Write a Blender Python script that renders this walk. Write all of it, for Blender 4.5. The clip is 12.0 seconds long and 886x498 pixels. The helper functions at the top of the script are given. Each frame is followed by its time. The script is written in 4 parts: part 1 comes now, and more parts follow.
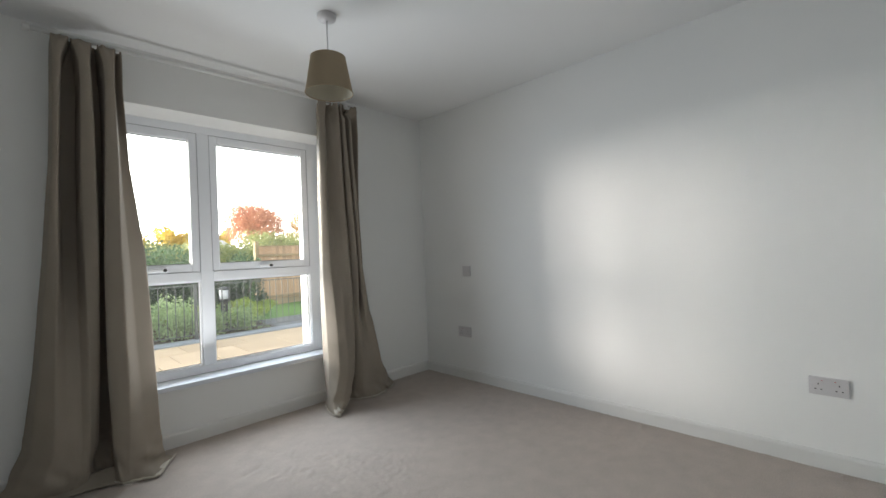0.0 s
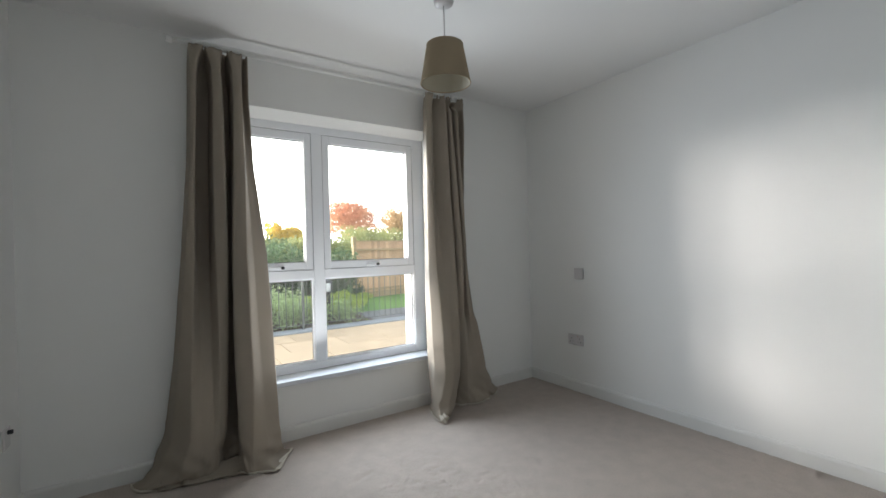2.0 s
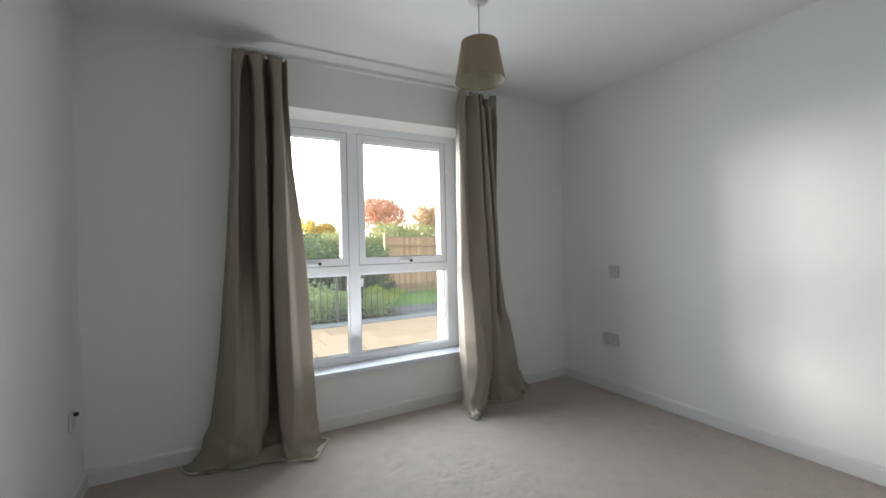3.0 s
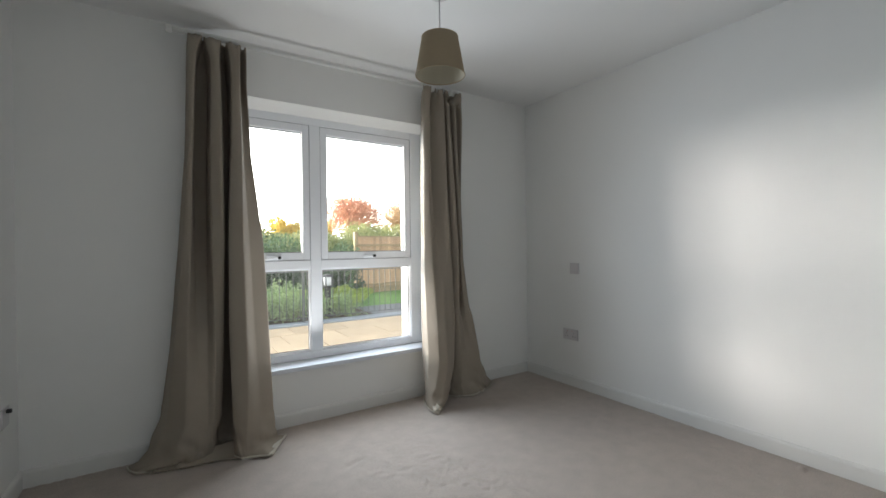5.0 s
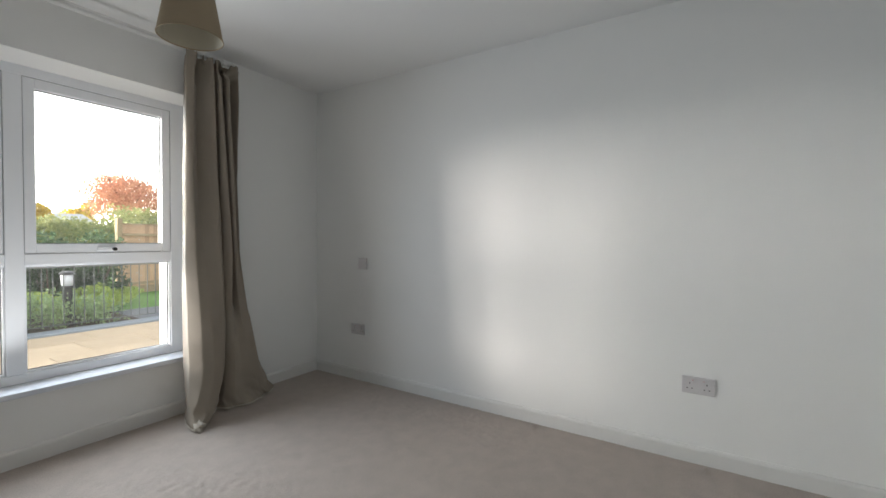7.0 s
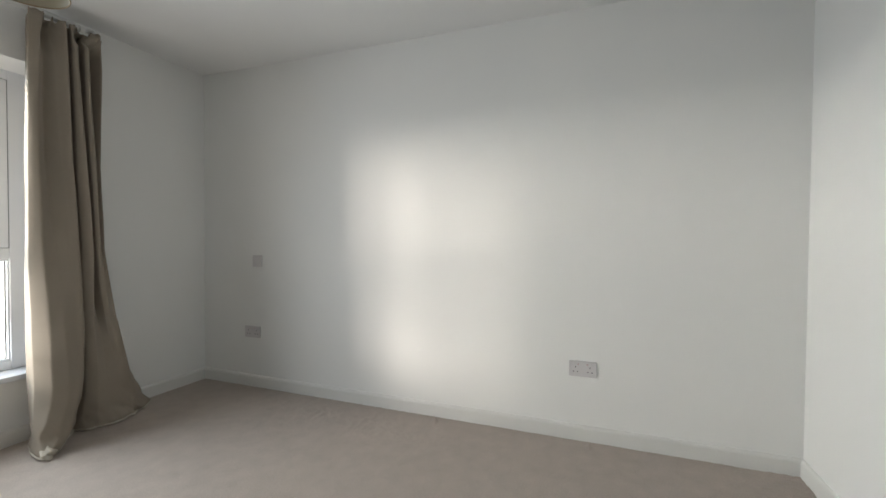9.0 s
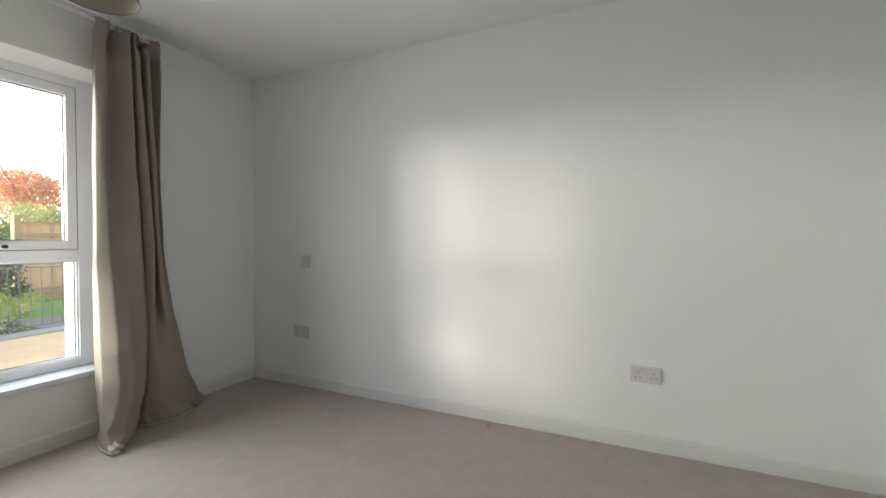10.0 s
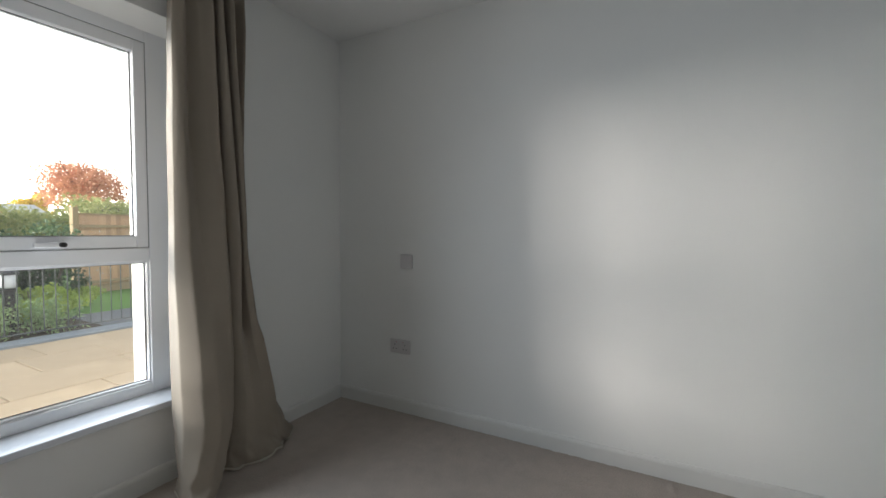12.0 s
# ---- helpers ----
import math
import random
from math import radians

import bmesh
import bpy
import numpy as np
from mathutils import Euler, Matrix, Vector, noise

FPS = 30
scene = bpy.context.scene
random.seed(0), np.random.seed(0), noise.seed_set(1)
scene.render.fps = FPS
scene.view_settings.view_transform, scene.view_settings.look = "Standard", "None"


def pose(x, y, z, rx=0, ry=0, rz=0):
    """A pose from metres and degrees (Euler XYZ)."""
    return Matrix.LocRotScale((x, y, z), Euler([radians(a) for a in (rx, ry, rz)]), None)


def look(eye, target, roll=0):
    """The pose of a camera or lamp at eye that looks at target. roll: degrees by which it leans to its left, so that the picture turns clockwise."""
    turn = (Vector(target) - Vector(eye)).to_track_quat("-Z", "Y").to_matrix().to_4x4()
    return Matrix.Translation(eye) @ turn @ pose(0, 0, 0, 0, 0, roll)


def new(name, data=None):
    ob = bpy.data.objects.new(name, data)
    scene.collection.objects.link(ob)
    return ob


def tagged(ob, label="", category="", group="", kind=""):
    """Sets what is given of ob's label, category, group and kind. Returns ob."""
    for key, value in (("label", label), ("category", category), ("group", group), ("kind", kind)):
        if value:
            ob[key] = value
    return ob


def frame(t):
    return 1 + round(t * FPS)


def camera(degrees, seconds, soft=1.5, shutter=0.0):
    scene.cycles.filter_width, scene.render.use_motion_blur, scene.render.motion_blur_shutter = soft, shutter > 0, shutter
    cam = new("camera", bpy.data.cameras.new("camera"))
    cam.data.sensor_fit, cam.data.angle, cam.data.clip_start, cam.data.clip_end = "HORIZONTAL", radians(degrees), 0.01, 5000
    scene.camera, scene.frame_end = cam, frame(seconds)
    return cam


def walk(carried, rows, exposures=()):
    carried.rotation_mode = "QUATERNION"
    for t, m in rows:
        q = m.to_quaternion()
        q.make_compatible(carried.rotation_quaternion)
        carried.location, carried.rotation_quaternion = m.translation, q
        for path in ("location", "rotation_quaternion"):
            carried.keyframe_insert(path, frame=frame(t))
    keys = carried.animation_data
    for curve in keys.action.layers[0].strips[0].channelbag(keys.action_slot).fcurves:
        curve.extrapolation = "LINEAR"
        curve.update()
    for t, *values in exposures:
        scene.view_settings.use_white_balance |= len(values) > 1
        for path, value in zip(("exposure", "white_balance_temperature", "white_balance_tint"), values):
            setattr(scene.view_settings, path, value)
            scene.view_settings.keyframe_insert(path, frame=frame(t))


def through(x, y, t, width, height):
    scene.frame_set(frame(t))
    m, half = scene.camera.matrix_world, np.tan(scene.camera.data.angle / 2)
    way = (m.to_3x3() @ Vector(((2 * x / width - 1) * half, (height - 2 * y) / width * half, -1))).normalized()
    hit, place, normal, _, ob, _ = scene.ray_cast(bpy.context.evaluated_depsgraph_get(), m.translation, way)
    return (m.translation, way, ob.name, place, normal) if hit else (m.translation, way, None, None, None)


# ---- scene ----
cam = camera(92.9, 12.0)
PATH = [
    (0, (0.063, 0.094, 1.131), (1.476, 1.51, 1.142), -2.2),
    (0.5, (0.111, 0.256, 1.18), (1.407, 1.779, 1.185), -1.9),
    (1, (0.098, 0.361, 1.164), (1.322, 1.942, 1.178), -1.7),
    (1.5, (0.091, 0.338, 1.182), (1.252, 1.967, 1.176), -1.6),
    (2, (0.058, 0.357, 1.176), (1.16, 2.025, 1.175), -1.5),
    (2.5, (0.032, 0.354, 1.181), (1.048, 2.077, 1.175), -1.6),
    (4.5, (0.064, 0.336, 1.19), (1.019, 2.093, 1.155), -1.0),
    (5, (0.091, 0.306, 1.138), (1.179, 1.984, 1.127), -0.7),
    (5.5, (0.142, 0.295, 1.161), (1.392, 1.857, 1.129), -0.4),
    (6, (0.201, 0.261, 1.156), (1.608, 1.682, 1.117), -0.1),
    (6.5, (0.24, 0.235, 1.166), (1.806, 1.478, 1.115), 0.2),
    (7, (0.283, 0.209, 1.148), (1.975, 1.275, 1.103), 0.4),
    (7.5, (0.306, 0.196, 1.136), (2.102, 1.075, 1.093), 0.7),
    (9.5, (0.348, 0.147, 1.118), (2.221, 0.848, 1.074), 0.4),
    (10, (0.346, 0.297, 1.118), (2.165, 1.128, 1.073), 0.1),
    (10.5, (0.345, 0.475, 1.134), (2.088, 1.454, 1.076), -0.3),
    (11, (0.391, 0.665, 1.147), (2.085, 1.726, 1.081), -0.4),
    (11.5, (0.497, 0.874, 1.155), (2.178, 1.956, 1.085), -0.2),
    (12, (0.639, 1.118, 1.138), (2.391, 2.079, 1.055), 0.3),
]
EXPOSURES = [(0, 0.05, 6080, 8), (2.5, 0.1, 6000, 8), (5.5, 0.02, 6050, 8), (7.0, -0.04, 6120, 9), (9.5, 0.2, 6370, 8), (10.5, -0.08, 6150, 8), (11.5, -0.34, 6050, 8), (12, -0.42, 6050, 8)]
walk(cam, [(t, look(eye, target, roll)) for t, eye, target, roll in PATH], EXPOSURES)

# ---- world and light ----
SUN_FROM = Vector((-0.685, 0.728, 0.108)).normalized()
SUN_ELEV = math.asin(SUN_FROM.z)
SUN_AZ = math.atan2(SUN_FROM.x, SUN_FROM.y)
world = bpy.data.worlds.new("world")
scene.world = world
world.use_nodes = True
wn, wl = world.node_tree.nodes, world.node_tree.links
wn.clear()
w_out, w_bg, w_sky, w_mix = (wn.new(k) for k in ("ShaderNodeOutputWorld", "ShaderNodeBackground", "ShaderNodeTexSky", "ShaderNodeMix"))
w_sky.sky_type, w_sky.sun_disc = "NISHITA", False
w_sky.sun_elevation, w_sky.sun_rotation = SUN_ELEV, SUN_AZ
w_sky.air_density, w_sky.dust_density, w_sky.ozone_density = 1.0, 7.0, 1.0
w_mix.data_type = "RGBA"
w_mix.inputs[0].default_value = 0.6
w_mix.inputs[7].default_value = (15.5, 15.6, 16.4, 1)   # thin bright cloud over the whole sky
w_bg.inputs[1].default_value = 0.15
wl.new(w_sky.outputs[0], w_mix.inputs[6])
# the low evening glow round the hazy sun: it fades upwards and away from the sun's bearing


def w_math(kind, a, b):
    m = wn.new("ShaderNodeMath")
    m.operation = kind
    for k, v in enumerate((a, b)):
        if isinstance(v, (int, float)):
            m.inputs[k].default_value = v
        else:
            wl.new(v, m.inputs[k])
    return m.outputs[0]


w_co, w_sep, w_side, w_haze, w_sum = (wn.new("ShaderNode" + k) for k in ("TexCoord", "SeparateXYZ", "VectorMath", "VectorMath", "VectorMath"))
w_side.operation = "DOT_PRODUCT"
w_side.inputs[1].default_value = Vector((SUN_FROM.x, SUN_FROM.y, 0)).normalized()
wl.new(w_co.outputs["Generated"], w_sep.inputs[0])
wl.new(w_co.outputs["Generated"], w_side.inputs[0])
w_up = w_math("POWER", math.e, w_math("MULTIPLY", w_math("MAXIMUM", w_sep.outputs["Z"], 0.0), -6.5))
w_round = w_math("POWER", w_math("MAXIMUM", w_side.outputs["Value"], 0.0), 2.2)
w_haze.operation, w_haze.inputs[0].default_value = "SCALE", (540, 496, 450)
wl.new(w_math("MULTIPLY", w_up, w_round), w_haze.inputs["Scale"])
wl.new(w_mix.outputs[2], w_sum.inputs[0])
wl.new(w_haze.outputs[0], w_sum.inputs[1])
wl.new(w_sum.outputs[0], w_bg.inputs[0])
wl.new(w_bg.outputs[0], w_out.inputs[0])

sun = new("sun", bpy.data.lights.new("sun", "SUN"))
sun.data.energy, sun.data.angle, sun.data.color = 2.5, radians(11), (1.0, 0.89, 0.78)
sun.matrix_world = look(SUN_FROM * 30, (0, 0, 0))

# the sky's light through the window's opening, one lamp for the lower panes and one for the upper
for z_mid in (0.82, 1.60):
    sky_lamp = new("window_skylight", bpy.data.lights.new("window_skylight", "AREA"))
    sky_lamp.data.shape, sky_lamp.data.size, sky_lamp.data.size_y = "RECTANGLE", 1.26, 0.78
    sky_lamp.data.energy, sky_lamp.data.color, sky_lamp.data.spread = 10.2, (0.885, 0.948, 1.01), radians(140)
    sky_lamp.matrix_world = look((1.08, 3.125, z_mid), (1.35, 1.0, z_mid - 0.62))
# daylight thrown back up into the room by the pale paving outside
paving_glow = new("window_paving_light", bpy.data.lights.new("window_paving_light", "AREA"))
paving_glow.data.shape, paving_glow.data.size, paving_glow.data.size_y = "RECTANGLE", 1.0, 0.14
paving_glow.data.energy, paving_glow.data.color, paving_glow.data.spread = 5.0, (1.0, 0.97, 0.93), radians(165)
paving_glow.matrix_world = look((1.08, 2.92, 0.43), (0.85, 2.4, 2.4))

# ---- materials ----
def mat(name, color, rough=0.6, metal=0.0, vary=0.06, scale=6.0, grain=0.0, grain_scale=200.0, bump=0.0, bump_scale=80.0,
        bump_dist=0.002, spec=0.5, per_object=0.0, per_island=0.0, sheen=0.0, through_light=0.0):
    """A noise-varied surface: broad change of tone, fine grain, relief."""
    m = bpy.data.materials.new(name)
    m.use_nodes = True
    n, l = m.node_tree.nodes, m.node_tree.links
    p = n["Principled BSDF"]
    p.inputs["Roughness"].default_value = rough
    p.inputs["Metallic"].default_value = metal
    p.inputs["Specular IOR Level"].default_value = spec
    if sheen:
        p.inputs["Sheen Weight"].default_value = sheen
    co = n.new("ShaderNodeTexCoord")
    big = n.new("ShaderNodeTexNoise")
    big.inputs["Scale"].default_value, big.inputs["Detail"].default_value = scale, 6
    l.new(co.outputs["Object"], big.inputs["Vector"])
    total = n.new("ShaderNodeMath")
    total.operation = "MULTIPLY_ADD"
    l.new(big.outputs["Fac"], total.inputs[0])
    total.inputs[1].default_value, total.inputs[2].default_value = 2 * vary, 1 - vary
    last = total.outputs[0]
    if grain:
        fine = n.new("ShaderNodeTexNoise")
        fine.inputs["Scale"].default_value, fine.inputs["Detail"].default_value = grain_scale, 3
        l.new(co.outputs["Object"], fine.inputs["Vector"])
        g = n.new("ShaderNodeMath")
        g.operation = "MULTIPLY_ADD"
        l.new(fine.outputs["Fac"], g.inputs[0])
        g.inputs[1].default_value, g.inputs[2].default_value = 2 * grain, -grain
        a = n.new("ShaderNodeMath")
        l.new(last, a.inputs[0]), l.new(g.outputs[0], a.inputs[1])
        last = a.outputs[0]
    for amount, source in ((per_object, "o"), (per_island, "i")):
        if amount:
            r = n.new("ShaderNodeObjectInfo" if source == "o" else "ShaderNodeNewGeometry")
            g = n.new("ShaderNodeMath")
            g.operation = "MULTIPLY_ADD"
            l.new(r.outputs["Random" if source == "o" else "Random Per Island"], g.inputs[0])
            g.inputs[1].default_value, g.inputs[2].default_value = 2 * amount, -amount
            a = n.new("ShaderNodeMath")
            l.new(last, a.inputs[0]), l.new(g.outputs[0], a.inputs[1])
            last = a.outputs[0]
    tint = n.new("ShaderNodeVectorMath")
    tint.operation = "SCALE"
    tint.inputs[0].default_value = color[:3]
    l.new(last, tint.inputs["Scale"])
    l.new(tint.outputs[0], p.inputs["Base Color"])
    if bump:
        b, t = n.new("ShaderNodeBump"), n.new("ShaderNodeTexNoise")
        t.inputs["Scale"].default_value, t.inputs["Detail"].default_value = bump_scale, 5
        b.inputs["Strength"].default_value, b.inputs["Distance"].default_value = bump, bump_dist
        l.new(co.outputs["Object"], t.inputs["Vector"])
        l.new(t.outputs["Fac"], b.inputs["Height"])
        l.new(b.outputs[0], p.inputs["Normal"])
    if through_light:
        tr, mx = n.new("ShaderNodeBsdfTranslucent"), n.new("ShaderNodeMixShader")
        l.new(tint.outputs[0], tr.inputs[0])
        mx.inputs[0].default_value = through_light
        l.new(p.outputs[0], mx.inputs[1]), l.new(tr.outputs[0], mx.inputs[2])
        l.new(mx.outputs[0], n["Material Output"].inputs[0])
    return m


def glass_mat():
    m = bpy.data.materials.new("window_glass")
    m.use_nodes = True
    n, l = m.node_tree.nodes, m.node_tree.links
    n.remove(n["Principled BSDF"])
    fr, t, g, mx = (n.new(k) for k in ("ShaderNodeFresnel", "ShaderNodeBsdfTransparent", "ShaderNodeBsdfGlossy", "ShaderNodeMixShader"))
    fr.inputs[0].default_value = 1.45
    t.inputs[0].default_value = (0.95, 0.97, 0.96, 1)
    g.inputs["Roughness"].default_value = 0.02
    l.new(fr.outputs[0], mx.inputs[0]), l.new(t.outputs[0], mx.inputs[1]), l.new(g.outputs[0], mx.inputs[2])
    # a faint white veil mixed into the pane imitates glare haze from the bright sky
    glare_veil, film = n.new("ShaderNodeBsdfTranslucent"), n.new("ShaderNodeMixShader")
    glare_veil.inputs[0].default_value = (0.9, 0.9, 0.9, 1)
    film.inputs[0].default_value = 0.007
    l.new(mx.outputs[0], film.inputs[1]), l.new(glare_veil.outputs[0], film.inputs[2])
    l.new(film.outputs[0], n["Material Output"].inputs[0])
    return m


M_WALL = mat("wall_emulsion", (0.815, 0.815, 0.795), 0.75, vary=0.025, scale=1.3, bump=0.25, bump_scale=160, bump_dist=0.0008, spec=0.3)
M_CEIL = mat("ceiling_emulsion", (0.82, 0.82, 0.808), 0.85, vary=0.02, scale=1.0, bump=0.2, bump_scale=140, bump_dist=0.0008, spec=0.2)
M_GLOSS = mat("satin_white_paint", (0.72, 0.715, 0.69), 0.35, vary=0.03, scale=5, bump=0.08, bump_scale=60, bump_dist=0.001)
M_UPVC = mat("white_upvc", (0.90, 0.92, 0.95), 0.28, vary=0.02, scale=4)
M_SILL = mat("gloss_white_board", (0.72, 0.75, 0.80), 0.14, vary=0.02, scale=4, bump=0.05, bump_scale=25, bump_dist=0.001)
M_SEAL = mat("grey_rubber_gasket", (0.20, 0.20, 0.215), 0.6)
M_GAP = mat("pale_grey_gasket", (0.36, 0.37, 0.39), 0.6)
M_PLASTIC = mat("white_plastic_plate", (0.62, 0.60, 0.60), 0.3, vary=0.02)
M_SLOT = mat("dark_slot", (0.03, 0.03, 0.03), 0.6)
M_CARPET = mat("taupe_cut_pile_carpet", (0.445, 0.385, 0.335), 0.95, vary=0.15, scale=11.0, grain=0.36, grain_scale=210, bump=0.8, bump_scale=330,
               bump_dist=0.005, spec=0.1, sheen=0.15)
M_CLOTH = mat("taupe_lined_curtain_cloth", (0.298, 0.256, 0.206), 0.85, vary=0.06, scale=7, grain=0.05, grain_scale=500, bump=0.25, bump_scale=380,
              bump_dist=0.0015, spec=0.12, sheen=0.04)
M_LINING = mat("cream_curtain_lining", (0.48, 0.435, 0.36), 0.85, vary=0.05, scale=9, bump=0.2, bump_scale=300, bump_dist=0.001)
M_SHADE = mat("taupe_shade_fabric", (0.325, 0.26, 0.175), 0.9, vary=0.04, scale=8, grain=0.06, grain_scale=450, bump=0.3, bump_scale=420,
              bump_dist=0.001, spec=0.1, through_light=0.12)
M_SHADE_IN = mat("cream_shade_lining", (0.42, 0.385, 0.30), 0.7, vary=0.03)
M_BULB = mat("frosted_bulb_glass", (0.85, 0.85, 0.82), 0.1, vary=0.01)
M_BLACK = mat("black_plastic", (0.02, 0.02, 0.02), 0.4)
M_METAL = mat("brushed_steel", (0.6, 0.6, 0.6), 0.35, metal=1.0)
M_RENDER = mat("white_masonry_render", (0.78, 0.77, 0.74), 0.9, vary=0.05, scale=2, bump=0.4, bump_scale=90, bump_dist=0.002)
M_SLAB = mat("buff_sandstone_paving", (0.50, 0.385, 0.262), 0.85, vary=0.26, scale=1.7, grain=0.08, grain_scale=60, bump=0.5, bump_scale=22,
             bump_dist=0.004, per_object=0.05, spec=0.25)
M_MORTAR = mat("sandy_joint_mortar", (0.46, 0.37, 0.275), 0.95, vary=0.1, bump=0.4, bump_scale=90)
M_KERB = mat("grey_concrete_edging", (0.27, 0.295, 0.32), 0.85, vary=0.1, scale=5, grain=0.08, grain_scale=120, bump=0.3)
M_PATH = mat("grey_asphalt_path", (0.15, 0.155, 0.165), 0.9, vary=0.12, scale=3, grain=0.15, grain_scale=220, bump=0.5, bump_scale=200)
M_RAIL = mat("dark_grey_painted_steel", (0.085, 0.095, 0.09), 0.4, vary=0.08, scale=12)
M_GRASS = mat("mown_lawn", (0.13, 0.25, 0.06), 0.9, vary=0.25, scale=0.8, grain=0.3, grain_scale=60, bump=0.8, bump_scale=120, bump_dist=0.02, spec=0.2)
M_SOIL = mat("planting_bed_soil", (0.06, 0.045, 0.03), 0.95, vary=0.25, scale=4, bump=0.8, bump_scale=40, bump_dist=0.02)
M_FENCE = mat("orange_brown_timber_board", (0.58, 0.38, 0.23), 0.8, vary=0.16, scale=5, grain=0.12, grain_scale=90, bump=0.4, bump_scale=60,
              per_object=0.18, spec=0.2)
M_POST = mat("weathered_fence_post_timber", (0.40, 0.29, 0.16), 0.8, vary=0.12, scale=6, grain=0.1, bump=0.3)
M_BARK = mat("grey_brown_bark", (0.12, 0.09, 0.065), 0.9, vary=0.25, scale=5, bump=0.8, bump_scale=20, bump_dist=0.02)
M_LAMP_GLASS = mat("frosted_lantern_lens", (0.75, 0.77, 0.80), 0.3, vary=0.02)
M_HOUSE = mat("white_house_wall", (0.75, 0.74, 0.72), 0.9, vary=0.06, scale=1)
M_ROOF = mat("pale_grey_roof", (0.55, 0.55, 0.55), 0.8, vary=0.1, scale=1.5)
M_DARKGLASS = mat("dark_window_glass", (0.05, 0.06, 0.07), 0.1)


def leaf_mat(name, a, b, through=0.35):
    """Foliage: each leaf takes its tone between a and b, with light passing through."""
    m = bpy.data.materials.new(name)
    m.use_nodes = True
    n, l = m.node_tree.nodes, m.node_tree.links
    p = n["Principled BSDF"]
    p.inputs["Roughness"].default_value = 0.6
    p.inputs["Specular IOR Level"].default_value = 0.25
    g, mx, co, no, ad = (n.new(k) for k in ("ShaderNodeNewGeometry", "ShaderNodeMix", "ShaderNodeTexCoord", "ShaderNodeTexNoise", "ShaderNodeMath"))
    no.inputs["Scale"].default_value = 0.9
    l.new(co.outputs["Object"], no.inputs["Vector"])
    ad.operation = "MULTIPLY_ADD"
    l.new(g.outputs["Random Per Island"], ad.inputs[0])
    ad.inputs[1].default_value = 0.6
    s = n.new("ShaderNodeMath")
    s.operation = "MULTIPLY_ADD"
    l.new(no.outputs["Fac"], s.inputs[0])
    s.inputs[1].default_value, s.inputs[2].default_value = 1.6, -0.6
    l.new(s.outputs[0], ad.inputs[2])
    ad.use_clamp = True
    mx.data_type = "RGBA"
    l.new(ad.outputs[0], mx.inputs[0])
    mx.inputs[6].default_value, mx.inputs[7].default_value = (*a, 1), (*b, 1)
    l.new(mx.outputs[2], p.inputs["Base Color"])
    tr, ms = n.new("ShaderNodeBsdfTranslucent"), n.new("ShaderNodeMixShader")
    l.new(mx.outputs[2], tr.inputs[0])
    ms.inputs[0].default_value = through
    l.new(p.outputs[0], ms.inputs[1]), l.new(tr.outputs[0], ms.inputs[2])
    l.new(ms.outputs[0], n["Material Output"].inputs[0])
    return m


L_HEDGE = leaf_mat("dark_green_hedge_leaf", (0.055, 0.10, 0.045), (0.19, 0.27, 0.12))
L_SHRUB = leaf_mat("light_green_shrub_leaf", (0.22, 0.32, 0.14), (0.50, 0.62, 0.32), 0.45)
L_LIME = leaf_mat("yellow_green_shrub_leaf", (0.24, 0.34, 0.06), (0.52, 0.60, 0.14), 0.45)
L_RED = leaf_mat("copper_red_autumn_leaf", (0.50, 0.20, 0.12), (0.88, 0.54, 0.34), 0.5)
L_GOLD = leaf_mat("golden_autumn_leaf", (0.55, 0.42, 0.08), (0.95, 0.74, 0.18), 0.5)
L_OLIVE = leaf_mat("olive_green_leaf", (0.22, 0.26, 0.10), (0.50, 0.48, 0.20))
L_ORANGE = leaf_mat("orange_green_leaf", (0.46, 0.33, 0.17), (0.85, 0.60, 0.34))
# green leaf with the shade between bed and hedge put into its colour
L_SHADED = leaf_mat("green_leaf_darkened_as_shade", (0.018, 0.036, 0.016), (0.07, 0.12, 0.05))
L_FLOWER = leaf_mat("white_flower_head", (0.55, 0.55, 0.50), (0.8, 0.8, 0.75), 0.1)


# ---- mesh helpers ----
def mesh_ob(name, bm, material, parent=None, label="", smooth=False, **tags):
    me = bpy.data.meshes.new(name)
    if smooth:
        for f in bm.faces:
            f.smooth = True
    bm.normal_update()
    bm.to_mesh(me)
    bm.free()
    me.materials.append(material)
    ob = new(name, me)
    ob.parent = parent
    return tagged(ob, label, **tags)


def part(name, bm, material, parent, label="", smooth=False):
    return mesh_ob(name, bm, material, parent, label, smooth)


def thing(name, at, label, category, group=""):
    ob = new(name)
    ob.location = at
    ob.empty_display_size = 0.1
    return tagged(ob, label, category, group)


def add_box(bm, lo, hi, bevel=0.0, seg=2):
    r = bmesh.ops.create_cube(bm, size=1)
    vs = r["verts"]
    for v in vs:
        v.co = Vector([lo[i] + (v.co[i] + 0.5) * (hi[i] - lo[i]) for i in range(3)])
    if bevel:
        es = list({e for v in vs for e in v.link_edges})
        bmesh.ops.bevel(bm, geom=es, offset=bevel, segments=seg, affect="EDGES", profile=0.5)
    return bm


def box(lo, hi, bevel=0.0, seg=2):
    return add_box(bmesh.new(), lo, hi, bevel, seg)


